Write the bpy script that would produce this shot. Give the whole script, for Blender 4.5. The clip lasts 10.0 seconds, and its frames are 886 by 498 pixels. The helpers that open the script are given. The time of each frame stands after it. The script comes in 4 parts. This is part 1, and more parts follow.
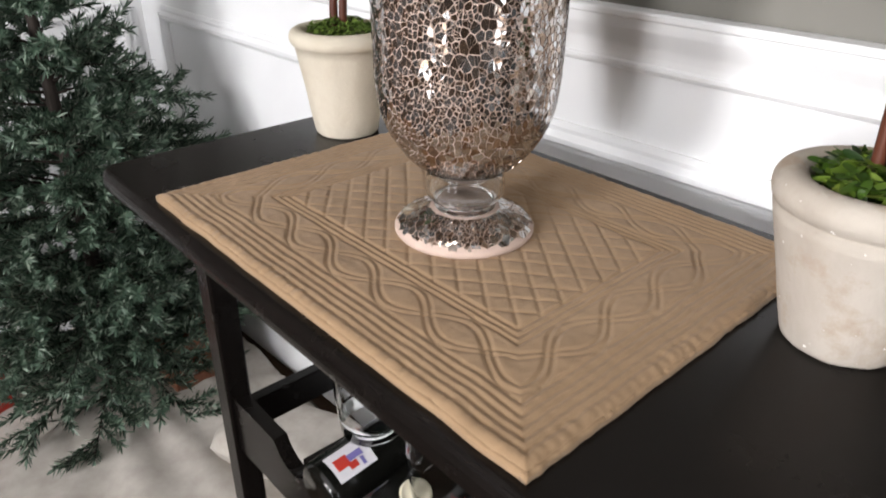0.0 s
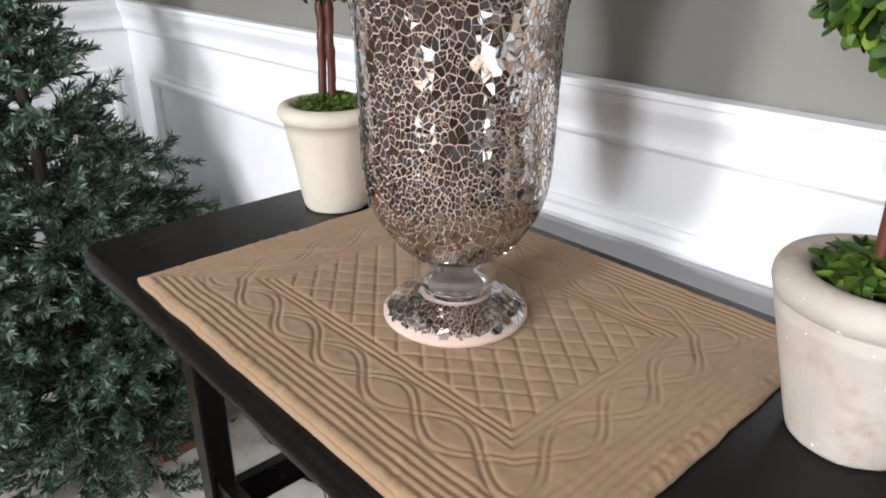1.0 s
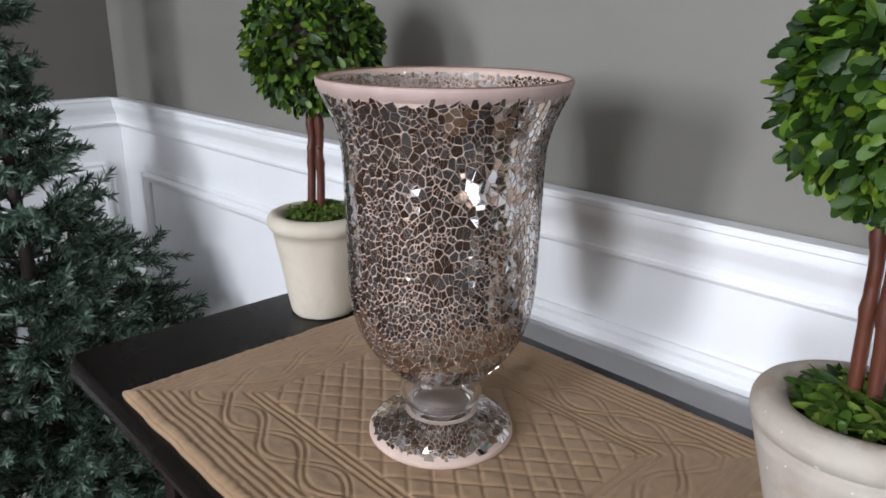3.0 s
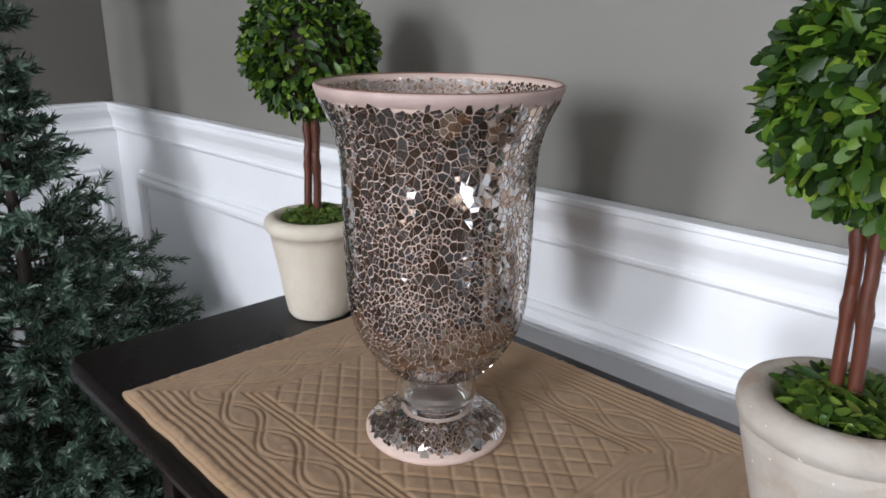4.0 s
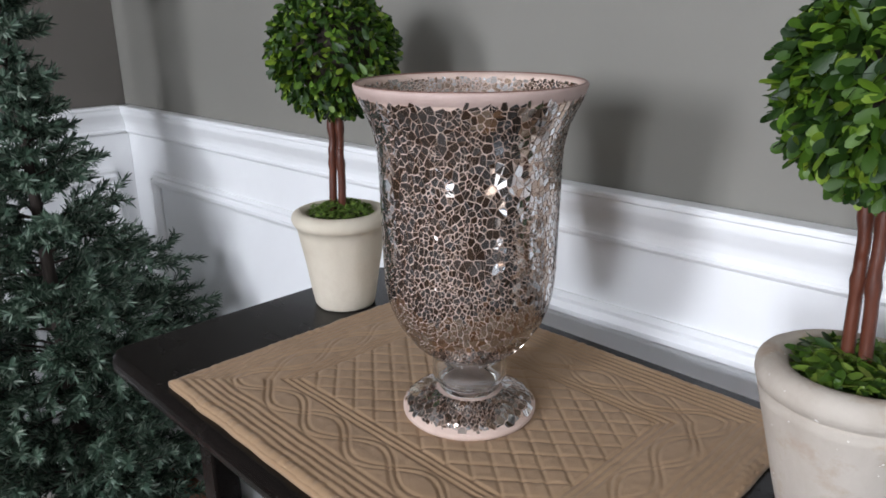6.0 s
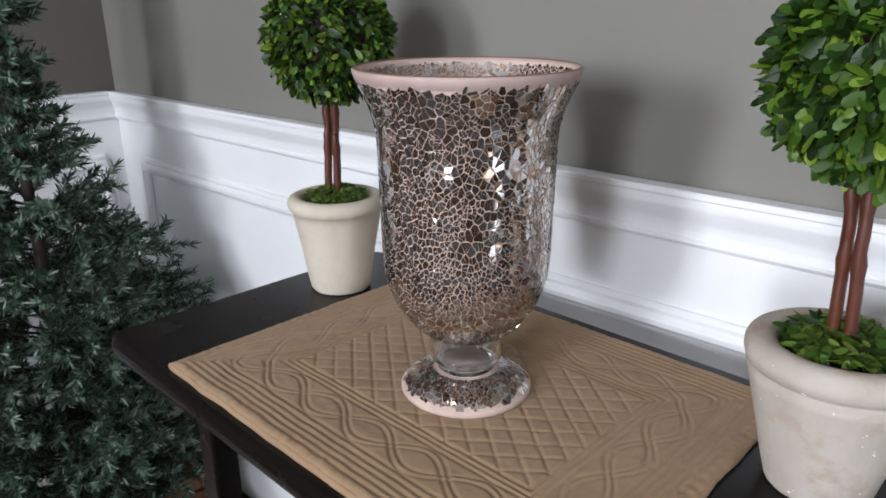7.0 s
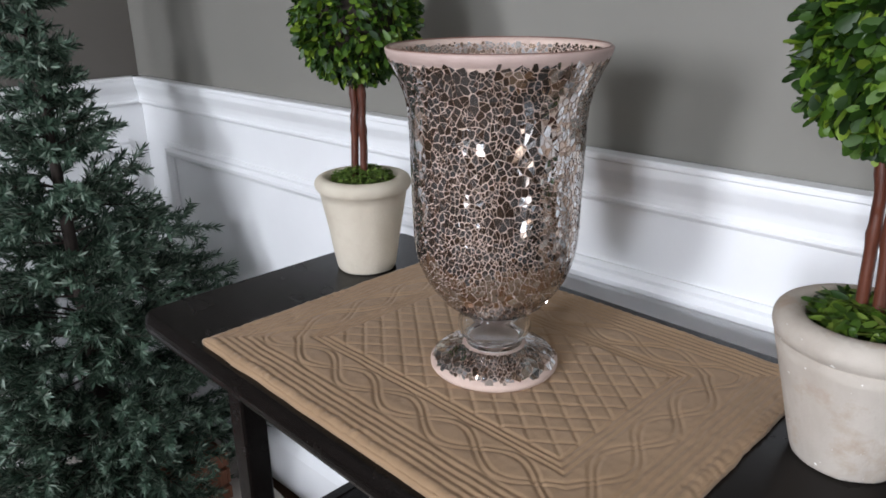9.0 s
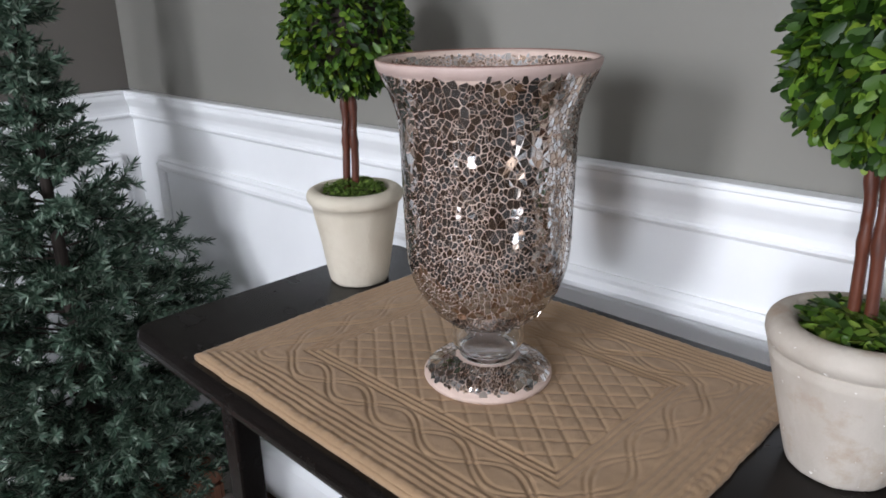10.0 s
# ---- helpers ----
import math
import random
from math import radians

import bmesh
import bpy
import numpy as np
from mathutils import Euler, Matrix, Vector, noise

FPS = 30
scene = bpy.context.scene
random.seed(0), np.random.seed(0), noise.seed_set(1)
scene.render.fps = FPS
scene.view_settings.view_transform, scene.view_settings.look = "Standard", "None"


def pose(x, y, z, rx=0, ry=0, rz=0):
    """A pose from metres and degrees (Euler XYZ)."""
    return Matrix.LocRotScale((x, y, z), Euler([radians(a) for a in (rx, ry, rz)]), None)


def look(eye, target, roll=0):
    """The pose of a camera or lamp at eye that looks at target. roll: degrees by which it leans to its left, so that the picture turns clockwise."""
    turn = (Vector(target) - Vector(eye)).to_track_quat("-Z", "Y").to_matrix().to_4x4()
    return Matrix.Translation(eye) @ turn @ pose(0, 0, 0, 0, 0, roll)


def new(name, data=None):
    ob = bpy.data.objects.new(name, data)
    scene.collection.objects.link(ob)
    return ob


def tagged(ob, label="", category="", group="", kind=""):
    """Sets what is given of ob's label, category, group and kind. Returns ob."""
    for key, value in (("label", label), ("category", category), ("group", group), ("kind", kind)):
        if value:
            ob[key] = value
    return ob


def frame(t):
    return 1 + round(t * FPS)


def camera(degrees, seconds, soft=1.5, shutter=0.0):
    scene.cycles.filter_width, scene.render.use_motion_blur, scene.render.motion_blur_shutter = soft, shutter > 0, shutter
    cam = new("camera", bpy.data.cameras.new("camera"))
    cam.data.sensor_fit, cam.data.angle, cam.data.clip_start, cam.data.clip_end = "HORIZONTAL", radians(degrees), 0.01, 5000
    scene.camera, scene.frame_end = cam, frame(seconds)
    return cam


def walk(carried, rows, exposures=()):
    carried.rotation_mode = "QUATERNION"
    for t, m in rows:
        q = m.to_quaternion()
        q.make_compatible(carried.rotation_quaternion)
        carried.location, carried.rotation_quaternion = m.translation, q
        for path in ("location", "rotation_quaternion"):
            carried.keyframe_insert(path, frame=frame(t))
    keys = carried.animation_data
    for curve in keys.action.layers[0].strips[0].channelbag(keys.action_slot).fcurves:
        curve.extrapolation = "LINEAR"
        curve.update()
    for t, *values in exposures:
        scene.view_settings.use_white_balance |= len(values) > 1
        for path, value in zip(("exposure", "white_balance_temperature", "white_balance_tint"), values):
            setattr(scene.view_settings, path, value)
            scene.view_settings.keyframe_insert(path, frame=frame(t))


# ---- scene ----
cam = camera(62.93, 10.0, 1.7, 0.4)
PATH = [
    (0, (0.4303, -0.3945, 1.0504), (-0.6201, 0.5478, 0.2964), 0.41),
    (0.5, (0.418, -0.3806, 1.0573), (-0.6494, 0.5891, 0.3642), 0.43),
    (1, (0.4094, -0.3724, 1.0694), (-0.6671, 0.6126, 0.413), 0.21),
    (1.5, (0.4039, -0.3685, 1.0795), (-0.6831, 0.6304, 0.4627), 0.5),
    (2, (0.4034, -0.3649, 1.0899), (-0.6965, 0.6522, 0.5279), 0.42),
    (2.5, (0.4042, -0.3678, 1.1002), (-0.7006, 0.6636, 0.5753), 0.63),
    (3, (0.4089, -0.3717, 1.1068), (-0.6924, 0.6765, 0.6083), 0.64),
    (4.5, (0.4202, -0.3933, 1.1095), (-0.672, 0.6683, 0.6194), 0.7),
    (5, (0.4174, -0.4089, 1.1109), (-0.6733, 0.6505, 0.6127), 0.33),
    (5.5, (0.4212, -0.4212, 1.1153), (-0.674, 0.6359, 0.6223), -0.35),
    (7, (0.4278, -0.4463, 1.1153), (-0.6326, 0.6303, 0.5895), -0.41),
    (7.5, (0.4293, -0.4525, 1.1105), (-0.6279, 0.6214, 0.5729), -0.31),
    (8, (0.4271, -0.4589, 1.1093), (-0.6395, 0.6014, 0.5632), -0.54),
    (8.5, (0.4291, -0.4633, 1.1119), (-0.6456, 0.5908, 0.5698), -0.76),
    (9, (0.4272, -0.4667, 1.1099), (-0.6483, 0.5823, 0.5596), -0.7),
    (9.5, (0.4259, -0.4693, 1.1103), (-0.6521, 0.5828, 0.5709), -1.03),
    (10, (0.4266, -0.4647, 1.1116), (-0.6435, 0.5998, 0.581), -1.16),
]
walk(cam, [(t, look(eye, target, roll)) for t, eye, target, roll in PATH], [(0, 0.36, 7150, 11), (0.5, 0.44, 6950, 11), (1.0, 0.45, 6800, 10), (1.5, 0.3, 6600, 10), (2.0, 0.12, 6500, 10), (2.5, 0.0, 6500, 10), (10, 0.0, 6500, 10)])

# ---- world, daylight and exposure ----
T = 0.754           # table top height
WALL_Y = 0.250      # back wall, at its corner with the left wall
WALL_X = -1.338     # left wall
SKEW_DEG = 2.23     # the room stands a little askew to the table
FRONT_Y, RIGHT_X, CEIL = -3.4, 3.2, 2.5
world = bpy.data.worlds.new("sky")
scene.world = world
world.use_nodes = True
sky = world.node_tree.nodes.new("ShaderNodeTexSky")
sky.sky_type, sky.sun_disc, sky.sun_elevation, sky.sun_rotation = "NISHITA", False, radians(35), radians(200)
world.node_tree.links.new(sky.outputs[0], world.node_tree.nodes["Background"].inputs[0])
world.node_tree.nodes["Background"].inputs[1].default_value = 0.12
SOUTH = ((0.05, 1.24, 0.46, 2.24, 97.0), (1.25, 1.24, 0.46, 2.24, 90.0))   # tall windows: middle x, middle z, width, height, daylight
WIN_E = (-0.69, 1.24, 0.62, 2.24)  # side window: middle y, middle z, width, height
DAY = (0.848, 0.896, 1.0)


def daylight(w, h, power, m):
    lamp = bpy.data.lights.new("window_daylight", "AREA")
    lamp.shape, lamp.size, lamp.size_y, lamp.energy, lamp.color = "RECTANGLE", w, h, power, DAY
    new("window_daylight", lamp).matrix_world = m


for x, z, w, h, power in SOUTH:
    # upper lamp stands in for sky; weak lower one is added for vase glints
    daylight(w, 0.80, power, look((x, FRONT_Y - 0.03, 1.62), (x, 0, 1.62)))
    daylight(w, 1.05, 9.0, look((x, FRONT_Y - 0.03, 0.68), (x, 0, 0.68)))
daylight(WIN_E[2], WIN_E[3], 19.0, look((RIGHT_X + 0.03, WIN_E[0], WIN_E[1]), (0, WIN_E[0], WIN_E[1])))


# ---- materials ----
def mat(name, rough=0.5, metal=0.0, spec=0.5):
    m = bpy.data.materials.new(name)
    m.use_nodes = True
    b = m.node_tree.nodes["Principled BSDF"]
    b.inputs["Roughness"].default_value = rough
    b.inputs["Metallic"].default_value = metal
    b.inputs["Specular IOR Level"].default_value = spec
    return m, m.node_tree, b


def noise_node(nt, scale, detail=4.0, rough=0.55, stretch=None):
    co = nt.nodes.new("ShaderNodeTexCoord")
    n = nt.nodes.new("ShaderNodeTexNoise")
    n.inputs["Scale"].default_value, n.inputs["Detail"].default_value = scale, detail
    n.inputs["Roughness"].default_value = rough
    if stretch:
        mp = nt.nodes.new("ShaderNodeMapping")
        mp.inputs["Scale"].default_value = stretch
        nt.links.new(co.outputs["Object"], mp.inputs[0])
        nt.links.new(mp.outputs[0], n.inputs["Vector"])
    else:
        nt.links.new(co.outputs["Object"], n.inputs["Vector"])
    return n.outputs["Fac"]


def ramp(nt, fac, stops):
    r = nt.nodes.new("ShaderNodeValToRGB")
    e = r.color_ramp.elements
    while len(e) < len(stops):
        e.new(0.5)
    for k, (p, c) in zip(e, stops):
        k.position, k.color = p, (*c, 1)
    nt.links.new(fac, r.inputs[0])
    return r.outputs[0]


def mixed(nt, fac, a, b, how="MIX"):
    m = nt.nodes.new("ShaderNodeMix")
    m.data_type, m.blend_type = "RGBA", how
    if isinstance(fac, float):
        m.inputs[0].default_value = fac
    else:
        nt.links.new(fac, m.inputs[0])
    for s, v in ((m.inputs[6], a), (m.inputs[7], b)):
        if isinstance(v, tuple):
            s.default_value = (*v, 1)
        else:
            nt.links.new(v, s)
    return m.outputs[2]


def bump(nt, b, height, strength, dist):
    n = nt.nodes.new("ShaderNodeBump")
    n.inputs["Strength"].default_value, n.inputs["Distance"].default_value = strength, dist
    nt.links.new(height, n.inputs["Height"])
    nt.links.new(n.outputs[0], b.inputs["Normal"])


def paint(name, lo, hi, rough, scale=6.0, spec=0.4, bumps=0.15, fine=900.0):
    m, nt, b = mat(name, rough, 0, spec)
    nt.links.new(ramp(nt, noise_node(nt, scale, 5), [(0.3, lo), (0.7, hi)]), b.inputs["Base Color"])
    bump(nt, b, noise_node(nt, fine, 3), bumps, 0.0006)
    return m


M_WALL = paint("grey_wall_paint", (0.196, 0.187, 0.164), (0.211, 0.201, 0.178), 0.75, 3.0, 0.25, 0.2, 420.0)
# Left wall's shade is put into a darker copy of the wall colour.
M_WALL_SHADE = paint("shaded_wall_paint", (0.118, 0.106, 0.093), (0.130, 0.117, 0.103), 0.75, 3.0, 0.25, 0.2, 420.0)
# Very dark brown for unseen walls, so the vase mirrors a dark room.
M_UNSEEN_DARK = paint("unseen_wall_brown", (0.036, 0.021, 0.0125), (0.044, 0.026, 0.016), 0.75, 3.0, 0.25, 0.2, 420.0)
M_WHITE = paint("white_trim_paint", (0.78, 0.78, 0.78), (0.83, 0.83, 0.83), 0.38, 5.0, 0.4, 0.08, 200.0)
M_CEIL = paint("ceiling_paint", (0.80, 0.80, 0.79), (0.84, 0.84, 0.83), 0.9, 2.0, 0.2, 0.2, 300.0)


def make_floor():
    m, nt, b = mat("darkened_carpet", 0.95, 0, 0.1)
    # Carpet brown is kept very dark to dim what the mosaic mirrors.
    a = ramp(nt, noise_node(nt, 260.0, 4, 0.7), [(0.3, (0.026, 0.0145, 0.0085)), (0.7, (0.050, 0.029, 0.0175))])
    c = ramp(nt, noise_node(nt, 4.0, 3), [(0.35, (0.85, 0.84, 0.83)), (0.65, (1.0, 1.0, 1.0))])
    nt.links.new(mixed(nt, 1.0, a, c, "MULTIPLY"), b.inputs["Base Color"])
    bump(nt, b, noise_node(nt, 340.0, 3), 0.7, 0.004)
    return m


def make_black_wood():
    m, nt, b = mat("black_stained_wood", 0.3, 0, 0.19)
    grain = noise_node(nt, 40.0, 6, 0.6, (1.0, 14.0, 14.0))
    nt.links.new(ramp(nt, grain, [(0.35, (0.005, 0.004, 0.0036)), (0.7, (0.009, 0.007, 0.006))]), b.inputs["Base Color"])
    rr = nt.nodes.new("ShaderNodeMapRange")
    rr.inputs["To Min"].default_value, rr.inputs["To Max"].default_value = 0.20, 0.32
    nt.links.new(noise_node(nt, 22.0, 5), rr.inputs["Value"])
    nt.links.new(rr.outputs[0], b.inputs["Roughness"])
    bump(nt, b, grain, 0.10, 0.0005)
    return m


def make_cloth():
    m, nt, b = mat("tan_quilted_cotton", 0.9, 0, 0.12)
    b.inputs["Sheen Weight"].default_value = 0.15
    a = ramp(nt, noise_node(nt, 9.0, 5), [(0.3, (0.322, 0.206, 0.117)), (0.7, (0.366, 0.240, 0.140))])
    weave = noise_node(nt, 1500.0, 2, 0.7)
    c = ramp(nt, weave, [(0.25, (0.82, 0.82, 0.82)), (0.75, (1.0, 1.0, 1.0))])
    nt.links.new(mixed(nt, 1.0, a, c, "MULTIPLY"), b.inputs["Base Color"])
    bump(nt, b, weave, 0.35, 0.0006)
    return m


def make_pot(name, lo, hi, speck, stain):
    m, nt, b = mat(name, 0.88, 0, 0.2)
    a = ramp(nt, noise_node(nt, 14.0, 6, 0.6, (1, 1, 0.45)), [(0.3, lo), (0.65, hi)])
    st = ramp(nt, noise_node(nt, 26.0, 5, 0.65), [(0.53, (0, 0, 0)), (0.70, (stain, stain, stain))])
    a = mixed(nt, st, a, (0.36, 0.26, 0.18))
    sp = ramp(nt, noise_node(nt, 210.0, 2, 0.5), [(0.725, (0, 0, 0)), (0.745, (speck, speck, speck))])
    a = mixed(nt, sp, a, (0.82, 0.80, 0.76))
    nt.links.new(a, b.inputs["Base Color"])
    bump(nt, b, noise_node(nt, 130.0, 6, 0.7), 0.75, 0.0014)
    return m


def island_mix(name, stops, rough=0.4, metal=0.0, spec=0.5, trans=0.0):
    m, nt, b = mat(name, rough, metal, spec)
    g = nt.nodes.new("ShaderNodeNewGeometry")
    nt.links.new(ramp(nt, g.outputs["Random Per Island"], stops), b.inputs["Base Color"])
    return m, nt, b


def make_leaf(name, stops, rough=0.38):
    m, nt, b = island_mix(name, stops, rough, 0, 0.45)
    b.inputs["Subsurface Weight"].default_value = 0.0
    tr = nt.nodes.new("ShaderNodeBsdfTranslucent")
    ms = nt.nodes.new("ShaderNodeMixShader")
    ms.inputs[0].default_value = 0.22
    col = b.inputs["Base Color"].links[0].from_socket
    nt.links.new(col, tr.inputs[0])
    out = nt.nodes["Material Output"]
    nt.links.new(b.outputs[0], ms.inputs[1])
    nt.links.new(tr.outputs[0], ms.inputs[2])
    nt.links.new(ms.outputs[0], out.inputs[0])
    bump(nt, b, noise_node(nt, 300.0, 3), 0.25, 0.0008)
    return m


def make_bark(name, lo, hi, rough):
    m, nt, b = mat(name, rough, 0, 0.4)
    g = noise_node(nt, 60.0, 6, 0.6, (3, 3, 0.35))
    nt.links.new(ramp(nt, g, [(0.3, lo), (0.7, hi)]), b.inputs["Base Color"])
    bump(nt, b, g, 0.4, 0.001)
    return m


def make_shard():
    m, nt, b = mat("mirrored_brown_glass", 0.06, 0.93, 0.5)
    g = nt.nodes.new("ShaderNodeNewGeometry")
    o = nt.nodes.new("ShaderNodeObjectInfo")
    add = nt.nodes.new("ShaderNodeMath")
    add.operation = "ADD"
    nt.links.new(g.outputs["Random Per Island"], add.inputs[0])
    nt.links.new(o.outputs["Random"], add.inputs[1])
    fr = nt.nodes.new("ShaderNodeMath")
    fr.operation = "FRACT"
    nt.links.new(add.outputs[0], fr.inputs[0])
    nt.links.new(ramp(nt, fr.outputs[0], [(0.0, (0.28, 0.19, 0.135)), (0.25, (0.38, 0.30, 0.245)), (0.55, (0.60, 0.61, 0.62)), (0.8, (0.45, 0.41, 0.38)), (1.0, (0.36, 0.25, 0.17))]), b.inputs["Base Color"])
    bump(nt, b, noise_node(nt, 120.0, 2), 0.06, 0.001)
    return m


def make_glass(name, rough=0.02, tint=(0.97, 0.98, 0.98)):
    m, nt, b = mat(name, rough)
    b.inputs["Base Color"].default_value = (*tint, 1)
    b.inputs["Transmission Weight"].default_value = 1.0
    b.inputs["IOR"].default_value = 1.47
    return m


M_FLOOR = make_floor()
M_BLACK = make_black_wood()
M_CLOTH = make_cloth()
M_POT_A = make_pot("aged_cement", (0.37, 0.315, 0.26), (0.50, 0.45, 0.39), 0.9, 0.7)
M_POT_B = make_pot("cream_cement", (0.52, 0.46, 0.36), (0.60, 0.54, 0.44), 0.15, 0.15)
M_LEAF = make_leaf("boxwood_leaf", [(0.0, (0.008, 0.026, 0.003)), (0.45, (0.022, 0.062, 0.004)), (0.82, (0.082, 0.165, 0.010)), (1.0, (0.22, 0.31, 0.030))], 0.50)
M_LITTER = make_leaf("loose_leaf", [(0.0, (0.014, 0.040, 0.006)), (0.5, (0.055, 0.115, 0.012)), (0.85, (0.13, 0.20, 0.025)), (1.0, (0.24, 0.29, 0.06))])
M_MOSS = make_leaf("moss", [(0.0, (0.05, 0.09, 0.012)), (0.5, (0.11, 0.19, 0.025)), (1.0, (0.20, 0.29, 0.05))], 0.8)
M_NEEDLE = make_leaf("fir_needle", [(0.0, (0.016, 0.036, 0.022)), (0.5, (0.054, 0.097, 0.062)), (0.84, (0.14, 0.20, 0.145)), (1.0, (0.30, 0.36, 0.29))], 0.55)
M_TWIG = make_bark("red_brown_stem", (0.048, 0.013, 0.007), (0.118, 0.035, 0.018), 0.42)
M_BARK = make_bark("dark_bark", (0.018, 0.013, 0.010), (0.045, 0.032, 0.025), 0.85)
M_SHARD = make_shard()
M_GROUT = paint("pink_beige_grout", (0.49, 0.365, 0.305), (0.58, 0.445, 0.375), 0.7, 60.0, 0.3, 0.4, 500.0)
M_RIM = paint("dusky_pink_rim", (0.40, 0.295, 0.258), (0.46, 0.345, 0.305), 0.55, 50.0, 0.4, 0.3, 400.0)
M_GLASS = make_glass("clear_glass")
M_CREAM = paint("cream_fabric", (0.36, 0.325, 0.285), (0.47, 0.435, 0.39), 0.95, 25.0, 0.1, 0.5, 700.0)


# ---- building helpers ----
def mesh_from(name, verts, faces, material, smooth=False):
    me = bpy.data.meshes.new(name)
    me.from_pydata(verts, [], faces)
    me.update()
    me.materials.append(material)
    if smooth:
        me.polygons.foreach_set("use_smooth", [True] * len(me.polygons))
    return me


def part(name, bm, material=None, parent=None, label="", smooth=False):
    """Link a bmesh or a mesh as one object under a thing or a part."""
    if isinstance(bm, bmesh.types.BMesh):
        me = bpy.data.meshes.new(name)
        bmesh.ops.recalc_face_normals(bm, faces=bm.faces)
        bm.to_mesh(me)
        bm.free()
        me.materials.append(material)
        if smooth:
            me.polygons.foreach_set("use_smooth", [True] * len(me.polygons))
    else:
        me = bm
    ob = new(name, me)
    if parent is not None:
        ob.parent = parent
    if label:
        tagged(ob, label)
    return ob


def thing(name, x, y, z, label, category, group="", kind=""):
    e = new(name)
    e.empty_display_size = 0.05
    e.location = (x, y, z)
    return tagged(e, label, category, group, kind)


def box(x0, y0, z0, x1, y1, z1, bev=0.0, seg=2):
    bm = bmesh.new()
    bmesh.ops.create_cube(bm, size=1.0)
    bmesh.ops.scale(bm, vec=(x1 - x0, y1 - y0, z1 - z0), verts=bm.verts)
    bmesh.ops.translate(bm, vec=((x0 + x1) / 2, (y0 + y1) / 2, (z0 + z1) / 2), verts=bm.verts)
    if bev:
        bmesh.ops.bevel(bm, geom=bm.edges[:], offset=bev, segments=seg, affect="EDGES", profile=0.5)
    return bm


def lathe(profile, steps=72, wob=0.0, seed=0.0):
    """A bmesh turned round z from (radius, height) pairs."""
    bm = bmesh.new()
    rings = []
    for r, z in profile:
        if r < 1e-6:
            rings.append([bm.verts.new((0, 0, z))])
            continue
        ring = []
        for k in range(steps):
            a = 2 * math.pi * k / steps
            q = r + wob * noise.noise((math.cos(a) * 2.2, math.sin(a) * 2.2, z * 22 + seed))
            ring.append(bm.verts.new((q * math.cos(a), q * math.sin(a), z)))
        rings.append(ring)
    for a, b in zip(rings, rings[1:]):
        for k in range(steps):
            j = (k + 1) % steps
            if len(a) == 1 and len(b) == 1:
                continue
            if len(a) == 1:
                bm.faces.new((a[0], b[k], b[j]))
            elif len(b) == 1:
                bm.faces.new((a[k], a[j], b[0]))
            else:
                bm.faces.new((a[k], a[j], b[j], b[k]))
    return bm


def strip(profile, axis, a, b, base, out):
    """A moulding: (depth, height) profile run along x or y from a to b; base is the wall's place, out the sign off the wall."""
    bm = bmesh.new()
    ends = []
    for s in (a, b):
        ends.append([bm.verts.new((s, base + out * d, z) if axis == "x" else (base + out * d, s, z)) for d, z in profile])
    n = len(profile)
    for k in range(n):
        j = (k + 1) % n
        bm.faces.new((ends[0][k], ends[0][j], ends[1][j], ends[1][k]))
    bm.faces.new(ends[0])
    bm.faces.new(ends[1][::-1])
    return bm


def tube(points, radii, sides=8, cap=True):
    bm = bmesh.new()
    rings = []
    pts = [Vector(p) for p in points]
    for k, p in enumerate(pts):
        d = (pts[min(k + 1, len(pts) - 1)] - pts[max(k - 1, 0)]).normalized()
        u = d.orthogonal().normalized() if k == 0 else (u - d * u.dot(d)).normalized()
        v = d.cross(u)
        rings.append([bm.verts.new(p + radii[k] * (math.cos(2 * math.pi * i / sides) * u + math.sin(2 * math.pi * i / sides) * v)) for i in range(sides)])
    for a, b in zip(rings, rings[1:]):
        for i in range(sides):
            bm.faces.new((a[i], a[(i + 1) % sides], b[(i + 1) % sides], b[i]))
    if cap:
        bm.faces.new(rings[0][::-1])
        bm.faces.new(rings[-1])
    return bm


# ---- the room ----
def structure(name, bm, material, label, category):
    return tagged(part(name, bm, material), label, category, "", "structure")


structure("floor", box(WALL_X - 0.1, FRONT_Y - 0.1, -0.1, RIGHT_X + 0.1, WALL_Y + 0.35, 0.0), M_FLOOR, "carpeted floor of the room, coloured dark brown to darken reflections", "floor")
structure("ceiling", box(WALL_X - 0.1, FRONT_Y - 0.1, CEIL, RIGHT_X + 0.1, WALL_Y + 0.35, CEIL + 0.1), M_CEIL, "plain white painted ceiling", "ceiling")
RAIL = 0.9155
NORTH, WEST = [], []
NORTH.append(structure("wall_north", box(WALL_X - 0.1, WALL_Y, 0, RIGHT_X + 0.1, WALL_Y + 0.1, CEIL), M_WALL, "warm grey painted wall above white wainscot", "wall"))
WEST_END = -0.62   # wainscot cut short here, unseen behind the tree, to darken the vase's reflections
WEST.append(structure("wall_west", box(WALL_X - 0.1, WEST_END, 0, WALL_X, WALL_Y - 0.001, CEIL), M_WALL_SHADE, "side wall coloured darker for its shade, above white wainscot", "wall"))
# Unseen dark stretch, added to keep the vase's left side dark.
WEST.append(structure("wall_west", box(WALL_X - 0.1, FRONT_Y, 0, WALL_X + 0.002, WEST_END - 0.001, CEIL), M_UNSEEN_DARK, "unseen dark brown stretch of side wall, added to darken reflections", "wall"))


def joined(boxes):
    bm = bmesh.new()
    for b in boxes:
        tmp = bpy.data.meshes.new("tmp")
        b.to_mesh(tmp)
        b.free()
        bm.from_mesh(tmp)
        bpy.data.meshes.remove(tmp)
    return bm


